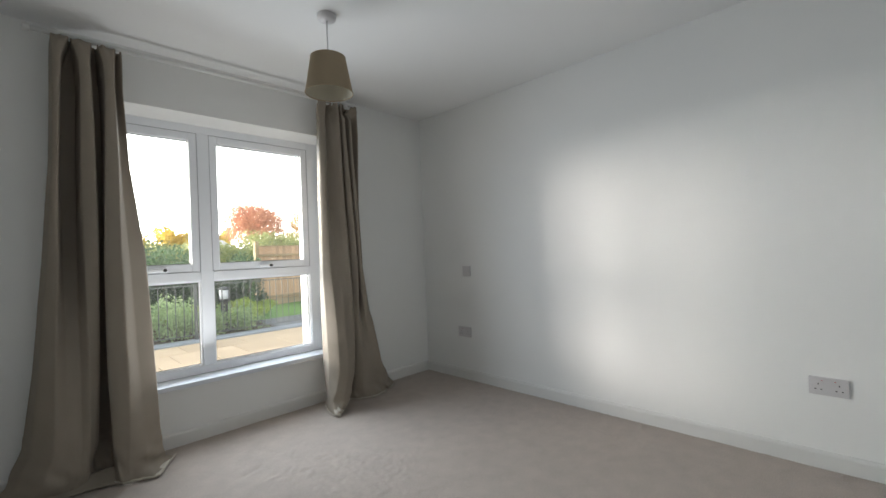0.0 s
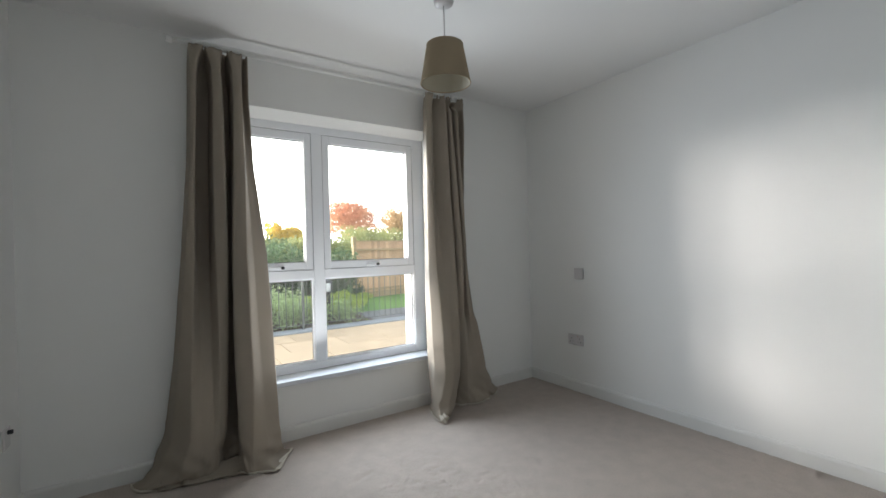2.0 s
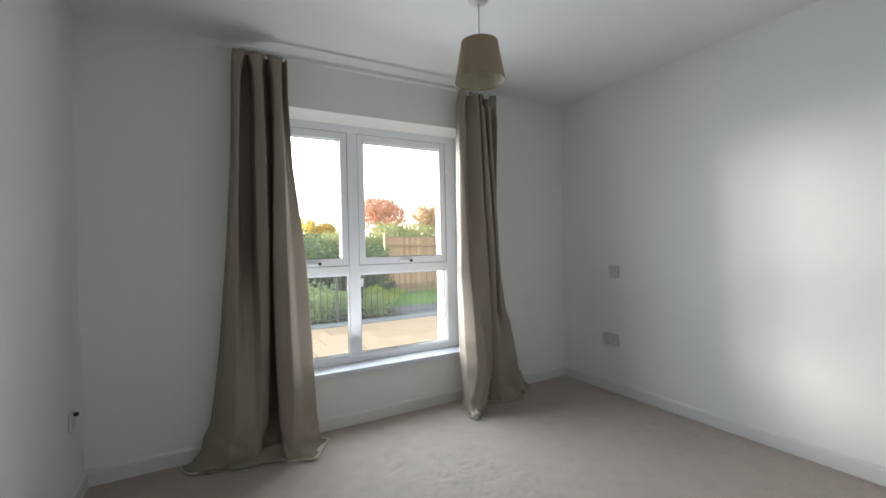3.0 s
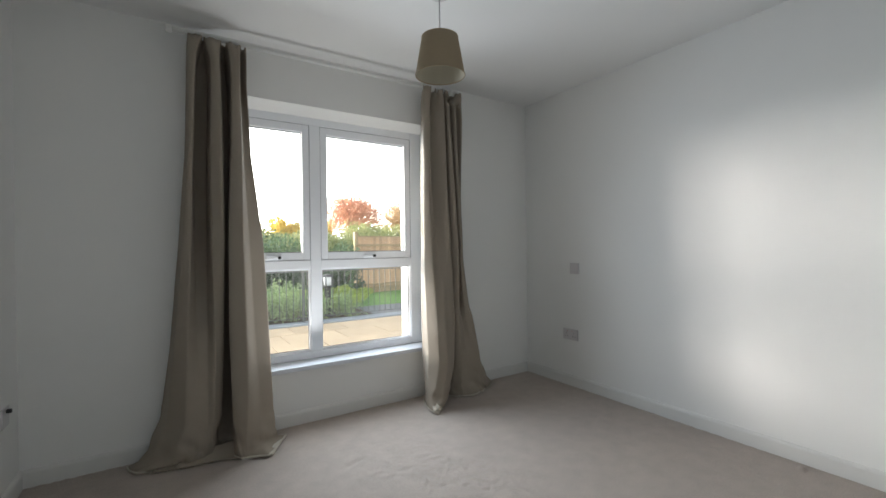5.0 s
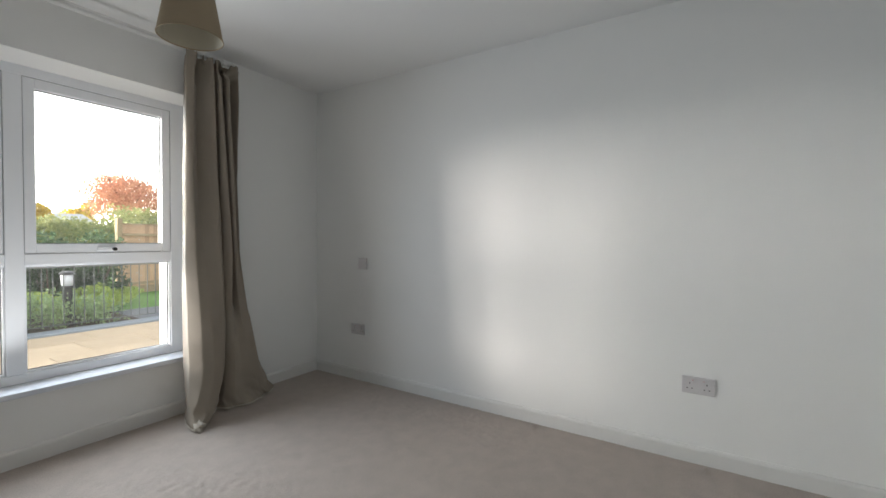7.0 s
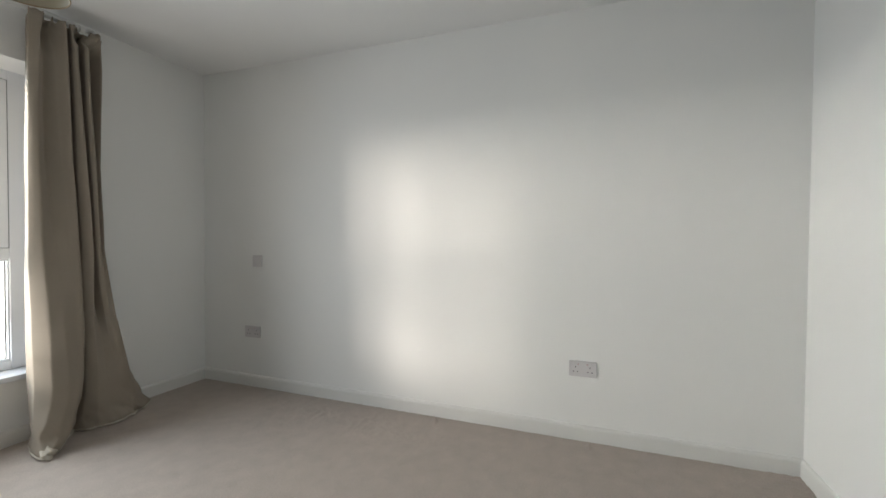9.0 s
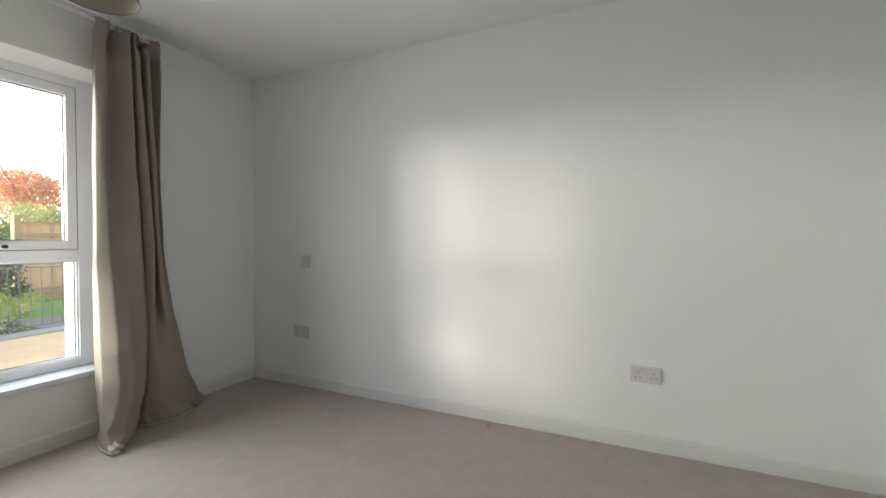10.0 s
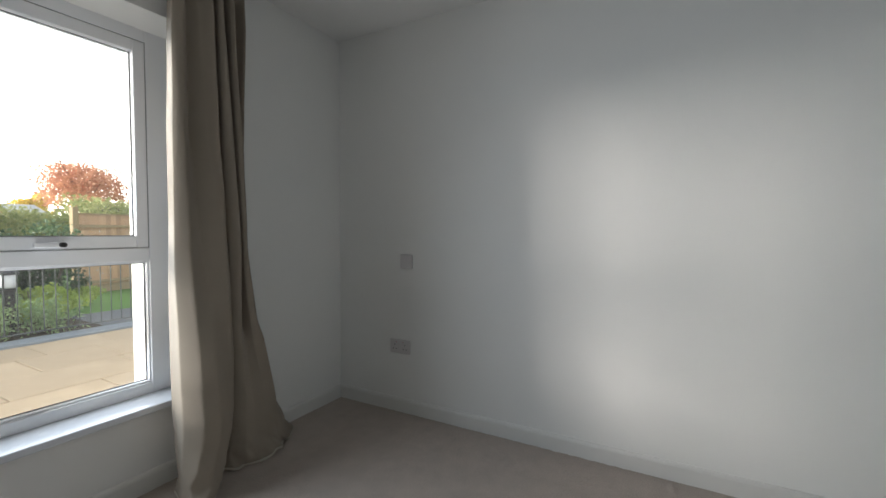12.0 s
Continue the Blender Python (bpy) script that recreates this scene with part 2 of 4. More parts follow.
def add_lathe(bm, profile, seg=32, centre=(0, 0, 0), axis="z", cap=True):
    """Turns (radius, height) pairs round an axis through centre."""
    rings = []
    for r, h in profile:
        ring = []
        for i in range(seg):
            a = 2 * math.pi * i / seg
            c, s = r * math.cos(a), r * math.sin(a)
            p = {"z": (c, s, h), "x": (h, c, s), "y": (c, h, -s)}[axis]
            ring.append(bm.verts.new(Vector(p) + Vector(centre)))
        rings.append(ring)
    for a, b in zip(rings, rings[1:]):
        for i in range(seg):
            j = (i + 1) % seg
            bm.faces.new((a[i], a[j], b[j], b[i]))
    if cap:
        bm.faces.new(rings[0][::-1])
        bm.faces.new(rings[-1])
    return bm


def lathe(profile, seg=32, centre=(0, 0, 0), axis="z", cap=True):
    return add_lathe(bmesh.new(), profile, seg, centre, axis, cap)


def catmull(points, n):
    """A smooth line through the points, resampled to n."""
    p = np.array(points, float)
    p = np.vstack([2 * p[0] - p[1], p, 2 * p[-1] - p[-2]])
    out = []
    m = len(p) - 3
    for k in range(n):
        u = k / (n - 1) * m
        i = min(int(u), m - 1)
        f = u - i
        a, b, c, d = p[i], p[i + 1], p[i + 2], p[i + 3]
        out.append(0.5 * (2 * b + (c - a) * f + (2 * a - 5 * b + 4 * c - d) * f * f + (3 * b - a - 3 * c + d) * f ** 3))
    return np.array(out)


# ---- the room ----
X0, X1, Y0, Y1, H = -0.53, 2.815, -0.765, 3.11, 2.40
WX0, WX1, WZ0, WZ1 = 0.40, 1.79, 0.345, 2.075      # window opening inside
OX0, OX1, OZ0, OZ1 = 0.43, 1.712, 0.325, 2.035      # and outside
YF, YB, YO = 3.25, 3.32, 3.45                      # frame's inner face, its back, the outer wall face
T = 0.2

bm = bmesh.new()
for lo, hi in (((X0 - T, Y1, 0), (WX0, YB, H)), ((WX1, Y1, 0), (X1 + T, YB, H)), ((WX0, Y1, 0), (WX1, YB, WZ0)), ((WX0, Y1, WZ1), (WX1, YB, H))):
    add_box(bm, lo, hi)
for lo, hi in (((X0 - T, YB, -0.4), (OX0, YO, H + 0.35)), ((OX1, YB, -0.4), (X1 + T, YO, H + 0.35)), ((OX0, YB, -0.4), (OX1, YO, OZ0)), ((OX0, YB, OZ1), (OX1, YO, H + 0.35))):
    add_box(bm, lo, hi)
# the soffit slopes down a little from the wall face to the frame
r = bmesh.ops.create_cube(bm, size=1)
for v in r["verts"]:
    back = v.co.y > 0
    low = v.co.z < 0
    v.co = Vector((WX0 if v.co.x < 0 else WX1, YF - 0.001 if back else Y1 + 0.002, WZ1 + 0.02 if not low else (WZ1 - 0.036 if back else WZ1 - 0.001)))
wall_north = mesh_ob("wall_north", bm, M_WALL, kind="structure", label="off-white painted window wall with a deep plastered reveal")
wall_east = mesh_ob("wall_east", box((X1, Y0, 0), (X1 + T, Y1, H)), M_WALL, kind="structure", label="long plain off-white painted wall")
wall_south = mesh_ob("wall_south", box((X0 - T, Y0 - T, 0), (X1 + T, Y0, H)), M_WALL, kind="structure", label="plain off-white painted wall facing the window")
wall_west = mesh_ob("wall_west", box((X0 - T, Y0, 0), (X0, Y1, H)), M_WALL, kind="structure", label="plain off-white painted side wall")
mesh_ob("ceiling", box((X0 - T, Y0 - T, H), (X1 + T, YB, H + 0.3)), M_CEIL, kind="structure", label="flat matt white painted ceiling")


def carpet():
    """Fitted carpet: a fine sheet with a soft lie and a few dents from furniture."""
    nx, ny = 310, 360
    xs, ys = np.linspace(X0, X1, nx), np.linspace(Y0, Y1, ny)
    dents = [(0.893, 2.432, 0.066, 0.018, -0.009, 0.35), (2.735, 1.099, 0.030, 0.012, 0.020, 0.2), (2.745, 0.199, 0.026, 0.012, 0.020, -0.2),
             (1.75, 2.0, 0.04, 0.02, -0.003, 0.8)]
    verts = []
    for y in ys:
        for x in xs:
            z = 0.0016 * noise.noise(Vector((x * 5, y * 5, 0))) + 0.0010 * noise.noise(Vector((x * 19, y * 19, 3)))
            trodden = max(0.0, noise.noise(Vector((x * 1.3 + 4, y * 1.3, 7))) + 0.05)
            z += 0.010 * trodden * noise.noise(Vector((x * 34, y * 34, 11)))
            for cx, cy, a, b, h, t in dents:
                u = (x - cx) * math.cos(t) + (y - cy) * math.sin(t)
                v = (y - cy) * math.cos(t) - (x - cx) * math.sin(t)
                z += h * math.exp(-(u / a) ** 2 - (v / b) ** 2)
            verts.append((x, y, z))
    faces = [(j * nx + i, j * nx + i + 1, (j + 1) * nx + i + 1, (j + 1) * nx + i) for j in range(ny - 1) for i in range(nx - 1)]
    me = bpy.data.meshes.new("carpet")
    me.from_pydata(verts, [], faces)
    me.polygons.foreach_set("use_smooth", [True] * len(faces))
    me.materials.append(M_CARPET)
    return tagged(new("floor", me), "fitted taupe cut-pile carpet with faint furniture dents", kind="structure")


carpet()
mesh_ob("subfloor", box((X0 - T, Y0 - T, -0.30), (X1 + T, YB, -0.02)), M_KERB, kind="structure", label="concrete floor slab under the carpet")


def skirting(name, a, b, inward):
    """A white board along the wall from a to b, chamfered at the top; inward is the way it faces."""
    bm = bmesh.new()
    prof = [(0, -0.004), (0.015, -0.004), (0.015, 0.070), (0.012, 0.080), (0.006, 0.086), (0, 0.086)]
    ends = []
    for p in (a, b):
        ends.append([bm.verts.new((p[0] + inward[0] * d, p[1] + inward[1] * d, z)) for d, z in prof])
    k = len(prof)
    for i in range(k):
        bm.faces.new((ends[0][i], ends[0][(i + 1) % k], ends[1][(i + 1) % k], ends[1][i]))
    bm.faces.new(ends[0]), bm.faces.new(ends[1][::-1])
    bmesh.ops.recalc_face_normals(bm, faces=bm.faces)
    return mesh_ob(name, bm, M_GLOSS, kind="structure", label="white painted skirting board along the carpet edge")


skirting("baseboard_north", (X0 + 0.015, Y1), (X1 - 0.015, Y1), (0, -1))
skirting("baseboard_east", (X1, Y0), (X1, Y1), (-1, 0))
skirting("baseboard_west", (X0, Y0), (X0, Y1), (1, 0))
skirting("baseboard_south", (X0 + 0.015, Y0), (X1 - 0.015, Y0), (0, 1))

mesh_ob("window_sill", box((WX0 + 0.001, Y1 - 0.028, WZ0 + 0.001), (WX1 + 0.03, YF + 0.02, WZ0 + 0.030), 0.005, 3), M_SILL, kind="structure",
        label="glossy white window board under the window")


# ---- the window ----
def frame_bars(x0, x1, z0, z1, w, y0, y1, bevel=0.004, ws=None):
    """Four bars round an opening, the bars w wide inwards (left, right, bottom, top may differ by ws)."""
    l, r, b, t = ws or (w, w, w, w)
    bm = bmesh.new()
    add_box(bm, (x0, y0, z0), (x0 + l, y1, z1), bevel)
    add_box(bm, (x1 - r, y0, z0), (x1, y1, z1), bevel)
    add_box(bm, (x0 + l, y0 + 0.0006, z0), (x1 - r, y1, z0 + b), bevel)
    add_box(bm, (x0 + l, y0 + 0.0006, z1 - t), (x1 - r, y1, z1), bevel)
    return bm


window = tagged(new("window_1"), "white double-glazed window with two opening lights over two fixed panes", kind="structure")
window.location = (0, 0, 0)
MX0, MX1, TZ0, TZ1 = 0.908, 0.982, 0.994, 1.056      # mullion and transom
ZS = WZ0 + 0.030
part("window_frame", frame_bars(WX0 + 0.002, WX1 - 0.002, ZS, WZ1 - 0.002, 0.07, YF, YB, ws=(0.062, 0.092, 0.05, 0.084)), M_UPVC, window, "white plastic outer frame")
part("mullion", box((MX0, YF + 0.001, ZS + 0.05), (MX1, YB - 0.001, WZ1 - 0.086), 0.004), M_UPVC, window)
part("transom", box((WX0 + 0.064, YF + 0.002, TZ0), (MX0, YB - 0.002, TZ1), 0.004), M_UPVC, window)
part("transom", box((MX1, YF + 0.002, TZ0), (WX1 - 0.094, YB - 0.002, TZ1), 0.004), M_UPVC, window)
M_GLASS = glass_mat()


def pane(x0, x1, z0, z1, y, parent):
    p = part("pane", box((x0 - 0.004, y, z0 - 0.004), (x1 + 0.004, y + 0.02, z1 + 0.004)), M_GLASS, parent, "clear double glazing")
    p.visible_shadow = False
    part("gasket", frame_bars(x0 - 0.001, x1 + 0.001, z0 - 0.001, z1 + 0.001, 0.005, y - 0.003, y + 0.0, 0), M_SEAL, parent, "thin grey rubber seal")


def sash(x0, x1, z0, z1, handle_x):
    s = part("sash", frame_bars(x0, x1, z0, z1, 0.046, YF + 0.004, YB - 0.004, ws=(0.048, 0.048, 0.052, 0.052)), M_UPVC, window, "white closed opening light")
    part("seal", frame_bars(x0 - 0.0012, x1 + 0.0012, z0 - 0.0012, z1 + 0.0012, 0.0012, YF + 0.002, YF + 0.012, 0), M_GAP, s, "grey closing gap")
    pane(x0 + 0.048, x1 - 0.048, z0 + 0.052, z1 - 0.052, YF + 0.035, s)
    # espagnolette handle on the bottom rail
    hz = z0 + 0.020
    bm = box((handle_x - 0.06, YF - 0.014, hz - 0.012), (handle_x + 0.035, YF + 0.004, hz + 0.012), 0.006, 3)
    add_box(bm, (handle_x - 0.075, YF - 0.042, hz - 0.010), (handle_x - 0.0, YF - 0.026, hz + 0.010), 0.006, 3)
    add_lathe(bm, [(0.009, YF - 0.03), (0.009, YF - 0.012)], 16, (handle_x - 0.01, 0, hz), "y")
    part("handle", bm, M_UPVC, s, "white window handle")
    bm = lathe([(0.0075, YF - 0.036), (0.010, YF - 0.034), (0.010, YF - 0.013)], 16, (handle_x + 0.018, 0, hz), "y")
    part("key_button", bm, M_BLACK, s, "black locking button", True)


sash(WX0 + 0.0635, MX0 - 0.0015, TZ1 + 0.0015, WZ1 - 0.0875, 0.68)
sash(MX1 + 0.0015, WX1 - 0.0955, TZ1 + 0.0015, WZ1 - 0.0875, 1.355)
for x0, x1 in ((WX0 + 0.062, MX0), (MX1, WX1 - 0.092)):
    g = part("bead", frame_bars(x0 + 0.001, x1 - 0.001, ZS + 0.0505, TZ0 - 0.0005, 0.008, YF + 0.012, YF + 0.04, 0.002), M_UPVC, window, "white glazing bead")
    pane(x0 + 0.009, x1 - 0.009, ZS + 0.0585, TZ0 - 0.0085, YF + 0.036, window)
mesh_ob("outer_sill", box((OX0, YB + 0.001, OZ0 - 0.002), (OX1, YO + 0.04, OZ0 + 0.024), 0.003), M_UPVC, kind="structure", label="white outer window sill")



# ---- curtain pole and curtains ----
PY, PZ = 2.970, 2.314
pole = thing("curtain_pole", (0.95, PY, PZ), "slim white metal curtain pole close under the ceiling above the window", "curtain pole")


def local(bm, ob):
    """Move geometry given in the room's frame into the frame of the thing ob."""
    bmesh.ops.translate(bm, verts=bm.verts, vec=-Vector(ob.location))
    return bm


part("rod", local(lathe([(0.013, 0.115), (0.013, 1.955)], 20, (0, PY, PZ), "x"), pole), M_GLOSS, pole, smooth=True)
for x, s in ((0.115, -1), (1.955, 1)):
    part("finial", local(lathe([(0.013, x), (0.019, x + 0.004 * s), (0.019, x + 0.026 * s), (0.016, x + 0.030 * s), (0.004, x + 0.031 * s)], 20, (0, PY, PZ), "x"), pole),
         M_GLOSS, pole, "white end cap")
for x in (0.215, 1.90):
    bm = box((x - 0.012, PY + 0.0, PZ - 0.005), (x + 0.012, Y1 - 0.006, PZ + 0.005), 0.002)
    add_box(bm, (x - 0.018, Y1 - 0.006, PZ - 0.035), (x + 0.018, Y1, PZ + 0.035), 0.002)
    add_lathe(bm, [(0.019, x - 0.010), (0.019, x + 0.010)], 20, (0, PY, PZ), "x")
    part("bracket", local(bm, pole), M_GLOSS, pole, "white wall bracket")


def straight(points, n):
    """The same line with its corners kept."""
    p = np.array(points, float)
    u = np.linspace(0, len(p) - 1, n)
    return np.column_stack([np.interp(u, np.arange(len(p)), p[:, k]) for k in (0, 1)])


def curtain(label, levels, hem_z, seed):
    """Cloth that follows its folds (x, y) from the heading down to the carpet; the levels go from top to bottom."""
    n, cols = len(levels), 168
    zs = [z for z, _ in levels]
    lines = [0.3 * catmull(p, cols) + 0.7 * straight(p, cols) for _, p in levels]
    rows = []
    steps = 96
    for k in range(steps + 1):
        f = k / steps
        z = zs[0] + (zs[-1] - zs[0]) * (f ** 0.93)
        if z < 0.14:
            z = max(zs[-1], z)
        i = max(j for j in range(n - 1) if zs[j] >= z - 1e-9)
        u = (zs[i] - z) / (zs[i] - zs[i + 1])
        if z < 0.30:
            u = u * u * (3 - 2 * u)
        a, b = lines[i], lines[i + 1]
        row = a * (1 - u) + b * u
        low = max(0.0, 1 - z / 0.45)
        out = []
        for c in range(cols):
            x, y = row[c]
            s = c / cols
            y += 0.0035 * noise.noise(Vector((s * 14, z * 1.3, seed))) + (0.006 + 0.012 * low) * noise.noise(Vector((s * 5, z * (3 + 6 * low), seed + 5)))
            y += 0.016 * max(0.0, 1 - z / 0.16) * noise.noise(Vector((s * 26, z * 22, seed + 13)))
            y += 0.030 * max(0.0, 1 - z / 0.26) * noise.noise(Vector((s * 12 + z * 16, z * 9, seed + 17)))
            y += 0.005 * max(0.0, (z - 2.20) / 0.1) * math.sin(s * 62 + 2 * math.sin(s * 17))
            x += 0.003 * noise.noise(Vector((s * 9, z * 2.0, seed + 9)))
            zz = z
            if k == steps:
                zz = hem_z + 0.006 + 0.008 * abs(noise.noise(Vector((s * 11, 0, seed + 2))))
            fold = min(1.0, max(0.0, (2.34 - z) / 0.1)) * min(1.0, max(0.0, (z - 0.10) / 0.25))
            y += 0.75 * fold * max(0.0, y - 2.95) - 0.45 * fold * max(0.0, 2.95 - y)
            y = min(y, 3.072)
            # pleats stand up in front of the pole, the hollows between them stay under it
            if z > 2.282:
                if y > 2.948:
                    zz = 2.282
                else:
                    y = min(y, 2.944)
                    zz = z - 0.016 * abs(noise.noise(Vector((s * 23, 0.5, seed))))
            out.append((x, y, zz))
        rows.append(out)
    cx, cy = float(np.mean([p[0] for p in rows[-1]])), float(np.mean([p[1] for p in rows[-1]]))
    ob = thing("curtain", (cx, cy, 0), label, "curtain", "pair of curtains at the window")
    verts = [(x - cx, y - cy, z) for r in rows for x, y, z in r]
    faces = [(k * cols + c, (k + 1) * cols + c, (k + 1) * cols + c + 1, k * cols + c + 1) for k in range(steps) for c in range(cols - 1)]
    me = bpy.data.meshes.new("cloth")
    me.from_pydata(verts, [], faces)
    me.polygons.foreach_set("use_smooth", [True] * len(faces))
    me.materials.append(M_CLOTH), me.materials.append(M_LINING)
    cloth = new("cloth", me)
    cloth.parent = ob
    so = cloth.modifiers.new("thickness", "SOLIDIFY")
    so.thickness, so.offset = 0.0035, 0.0
    # the turned-up hem: a thicker lighter edge
    base = rows[-1]
    bm = bmesh.new()
    rings = []
    for c in range(cols):
        p = Vector(base[c])
        d = (Vector(base[min(c + 1, cols - 1)]) - Vector(base[max(c - 1, 0)]))
        d.z = 0
        d.normalize()
        nrm = Vector((d.y, -d.x, 0))
        ring = []
        for a in range(8):
            t = 2 * math.pi * a / 8
            ring.append(bm.verts.new(p - Vector((cx, cy, 0)) + nrm * (0.0045 * math.cos(t)) + Vector((0, 0, 0.006 * math.sin(t) + 0.002))))
        rings.append(ring)
    for a, b in zip(rings, rings[1:]):
        for i in range(8):
            bm.faces.new((a[i], b[i], b[(i + 1) % 8], a[(i + 1) % 8]))
    bm.faces.new(rings[0]), bm.faces.new(rings[-1][::-1])
    bmesh.ops.recalc_face_normals(bm, faces=bm.faces)
    part("hem", bm, M_LINING, ob, "paler turned-up hem on the carpet", True)
    return ob


LEFT = [
    (2.300, [(.186, 2.975), (.190, 2.938), (.248, 2.932), (.256, 2.950), (.262, 2.950), (.268, 2.935), (.340, 2.932), (.350, 2.962), (.366, 2.962), (.376, 2.932), (.432, 2.932), (.450, 2.962), (.470, 2.940)]),
    (2.262, [(.184, 2.985), (.190, 2.930), (.240, 2.925), (.252, 2.990), (.262, 2.990), (.272, 2.930), (.334, 2.922), (.350, 2.990), (.368, 2.990), (.380, 2.925), (.432, 2.922), (.448, 2.980), (.473, 2.945)]),
    (2.190, [(.182, 3.000), (.190, 2.926), (.220, 2.918), (.232, 3.020), (.278, 3.020), (.290, 2.930), (.330, 2.918), (.346, 3.015), (.376, 3.015), (.388, 2.912), (.430, 2.912), (.448, 2.985), (.474, 2.950)]),
    (2.080, [(.180, 3.005), (.188, 2.925), (.214, 2.915), (.226, 3.030), (.282, 3.035), (.292, 2.925), (.336, 2.915), (.350, 3.025), (.382, 3.030), (.390, 2.90), (.428, 2.900), (.446, 2.985), (.474, 2.955)]),
    (1.670, [(.166, 3.010), (.178, 2.915), (.198, 2.910), (.208, 3.030), (.274, 3.035), (.286, 2.920), (.338, 2.900), (.342, 3.050), (.388, 3.050), (.380, 2.89), (.430, 2.885), (.452, 2.960), (.497, 2.970)]),
    (1.170, [(.132, 3.020), (.148, 2.915), (.184, 2.900), (.202, 2.995), (.268, 3.010), (.285, 2.915), (.340, 2.900), (.334, 3.060), (.386, 3.060), (.359, 2.88), (.424, 2.865), (.470, 2.920), (.556, 2.965)]),
    (0.600, [(.082, 3.030), (.102, 2.925), (.160, 2.885), (.205, 2.905), (.255, 2.910), (.290, 2.885), (.328, 2.905), (.314, 3.060), (.390, 3.060), (.356, 2.86), (.432, 2.835), (.490, 2.890), (.574, 2.940)]),
    (0.250, [(.040, 3.040), (.070, 2.940), (.148, 2.868), (.205, 2.870), (.250, 2.880), (.280, 2.872), (.318, 2.905), (.306, 3.060), (.394, 3.060), (.364, 2.84), (.430, 2.810), (.500, 2.865), (.586, 2.930)]),
    (0.095, [(-.012, 3.045), (.015, 2.960), (.110, 2.870), (.185, 2.865), (.235, 2.875), (.270, 2.880), (.290, 2.920), (.305, 3.010), (.385, 3.000), (.382, 2.84), (.425, 2.805), (.505, 2.830), (.600, 2.935)]),
    (0.034, [(-.06, 3.045), (-.040, 2.970), (.060, 2.890), (.150, 2.880), (.215, 2.875), (.265, 2.885), (.292, 2.925), (.318, 2.960), (.368, 2.940), (.388, 2.83), (.428, 2.790), (.510, 2.815), (.612, 2.930)]),
    (0.012, [(-.11, 3.045), (-.098, 2.985), (-.064, 2.930), (.042, 2.925), (.149, 2.905), (.200, 2.890), (.255, 2.895), (.300, 2.890), (.345, 2.885), (.395, 2.825), (.430, 2.780), (.530, 2.740), (.665, 2.950)]),
]
RIGHT = [
    (2.312, [(1.664, 2.972), (1.645, 2.938), (1.700, 2.933), (1.722, 2.955), (1.748, 2.955), (1.801, 2.932), (1.828, 2.958), (1.832, 2.932), (1.874, 2.958), (1.900, 2.958), (1.914, 2.960), (1.930, 2.958), (1.971, 2.936), (1.996, 2.950)]),
    (2.262, [(1.668, 2.985), (1.643, 2.938), (1.692, 2.926), (1.724, 2.985), (1.752, 2.975), (1.800, 2.926), (1.847, 3.012), (1.831, 2.930), (1.875, 2.992), (1.921, 3.012), (1.914, 2.990), (1.930, 2.988), (1.966, 2.935), (1.998, 2.958)]),
    (2.190, [(1.674, 2.995), (1.640, 2.936), (1.676, 2.920), (1.716, 2.985), (1.756, 2.960), (1.798, 2.920), (1.845, 3.065), (1.829, 2.928), (1.855, 2.926), (1.901, 3.065), (1.885, 2.924), (1.901, 2.922), (1.940, 3.050), (2.002, 2.958)]),
    (2.100, [(1.680, 3.000), (1.638, 2.930), (1.668, 2.915), (1.715, 2.960), (1.755, 2.940), (1.797, 2.915), (1.844, 3.065), (1.828, 2.925), (1.854, 2.920), (1.900, 3.065), (1.884, 2.920), (1.900, 2.918), (1.944, 3.050), (2.002, 2.955)]),
    (1.550, [(1.670, 3.000), (1.625, 2.925), (1.655, 2.905), (1.715, 2.955), (1.768, 2.920), (1.805, 2.900), (1.852, 3.065), (1.836, 2.915), (1.872, 2.900), (1.918, 3.065), (1.902, 2.915), (1.924, 2.913), (1.958, 3.050), (2.016, 2.985)]),
    (1.050, [(1.664, 3.000), (1.620, 2.920), (1.660, 2.890), (1.720, 2.905), (1.778, 2.890), (1.825, 2.895), (1.872, 3.065), (1.856, 2.915), (1.894, 2.895), (1.940, 3.020), (1.924, 2.915), (1.946, 2.913), (1.981, 3.050), (2.046, 2.995)]),
    (0.600, [(1.655, 2.990), (1.614, 2.900), (1.660, 2.855), (1.720, 2.850), (1.782, 2.865), (1.834, 2.880), (1.874, 3.065), (1.864, 2.920), (1.900, 2.905), (1.950, 2.935), (1.975, 2.915), (2.005, 2.915), (2.045, 2.925), (2.124, 3.010)]),
    (0.280, [(1.650, 2.980), (1.608, 2.880), (1.640, 2.815), (1.700, 2.800), (1.770, 2.825), (1.820, 2.875), (1.842, 3.060), (1.870, 2.925), (1.915, 2.905), (1.965, 2.910), (2.030, 2.905), (2.070, 2.912), (2.110, 2.920), (2.192, 3.015)]),
    (0.090, [(1.645, 2.970), (1.600, 2.860), (1.600, 2.790), (1.660, 2.762), (1.735, 2.790), (1.810, 2.890), (1.840, 3.030), (1.868, 2.930), (1.920, 2.895), (1.985, 2.895), (2.070, 2.900), (2.117, 2.912), (2.165, 2.925), (2.250, 3.020)]),
    (0.012, [(1.640, 2.985), (1.600, 2.880), (1.580, 2.770), (1.597, 2.722), (1.660, 2.765), (1.760, 2.880), (1.832, 2.945), (1.870, 2.910), (1.925, 2.880), (2.010, 2.880), (2.110, 2.895), (2.162, 2.915), (2.215, 2.935), (2.300, 2.995)]),
]
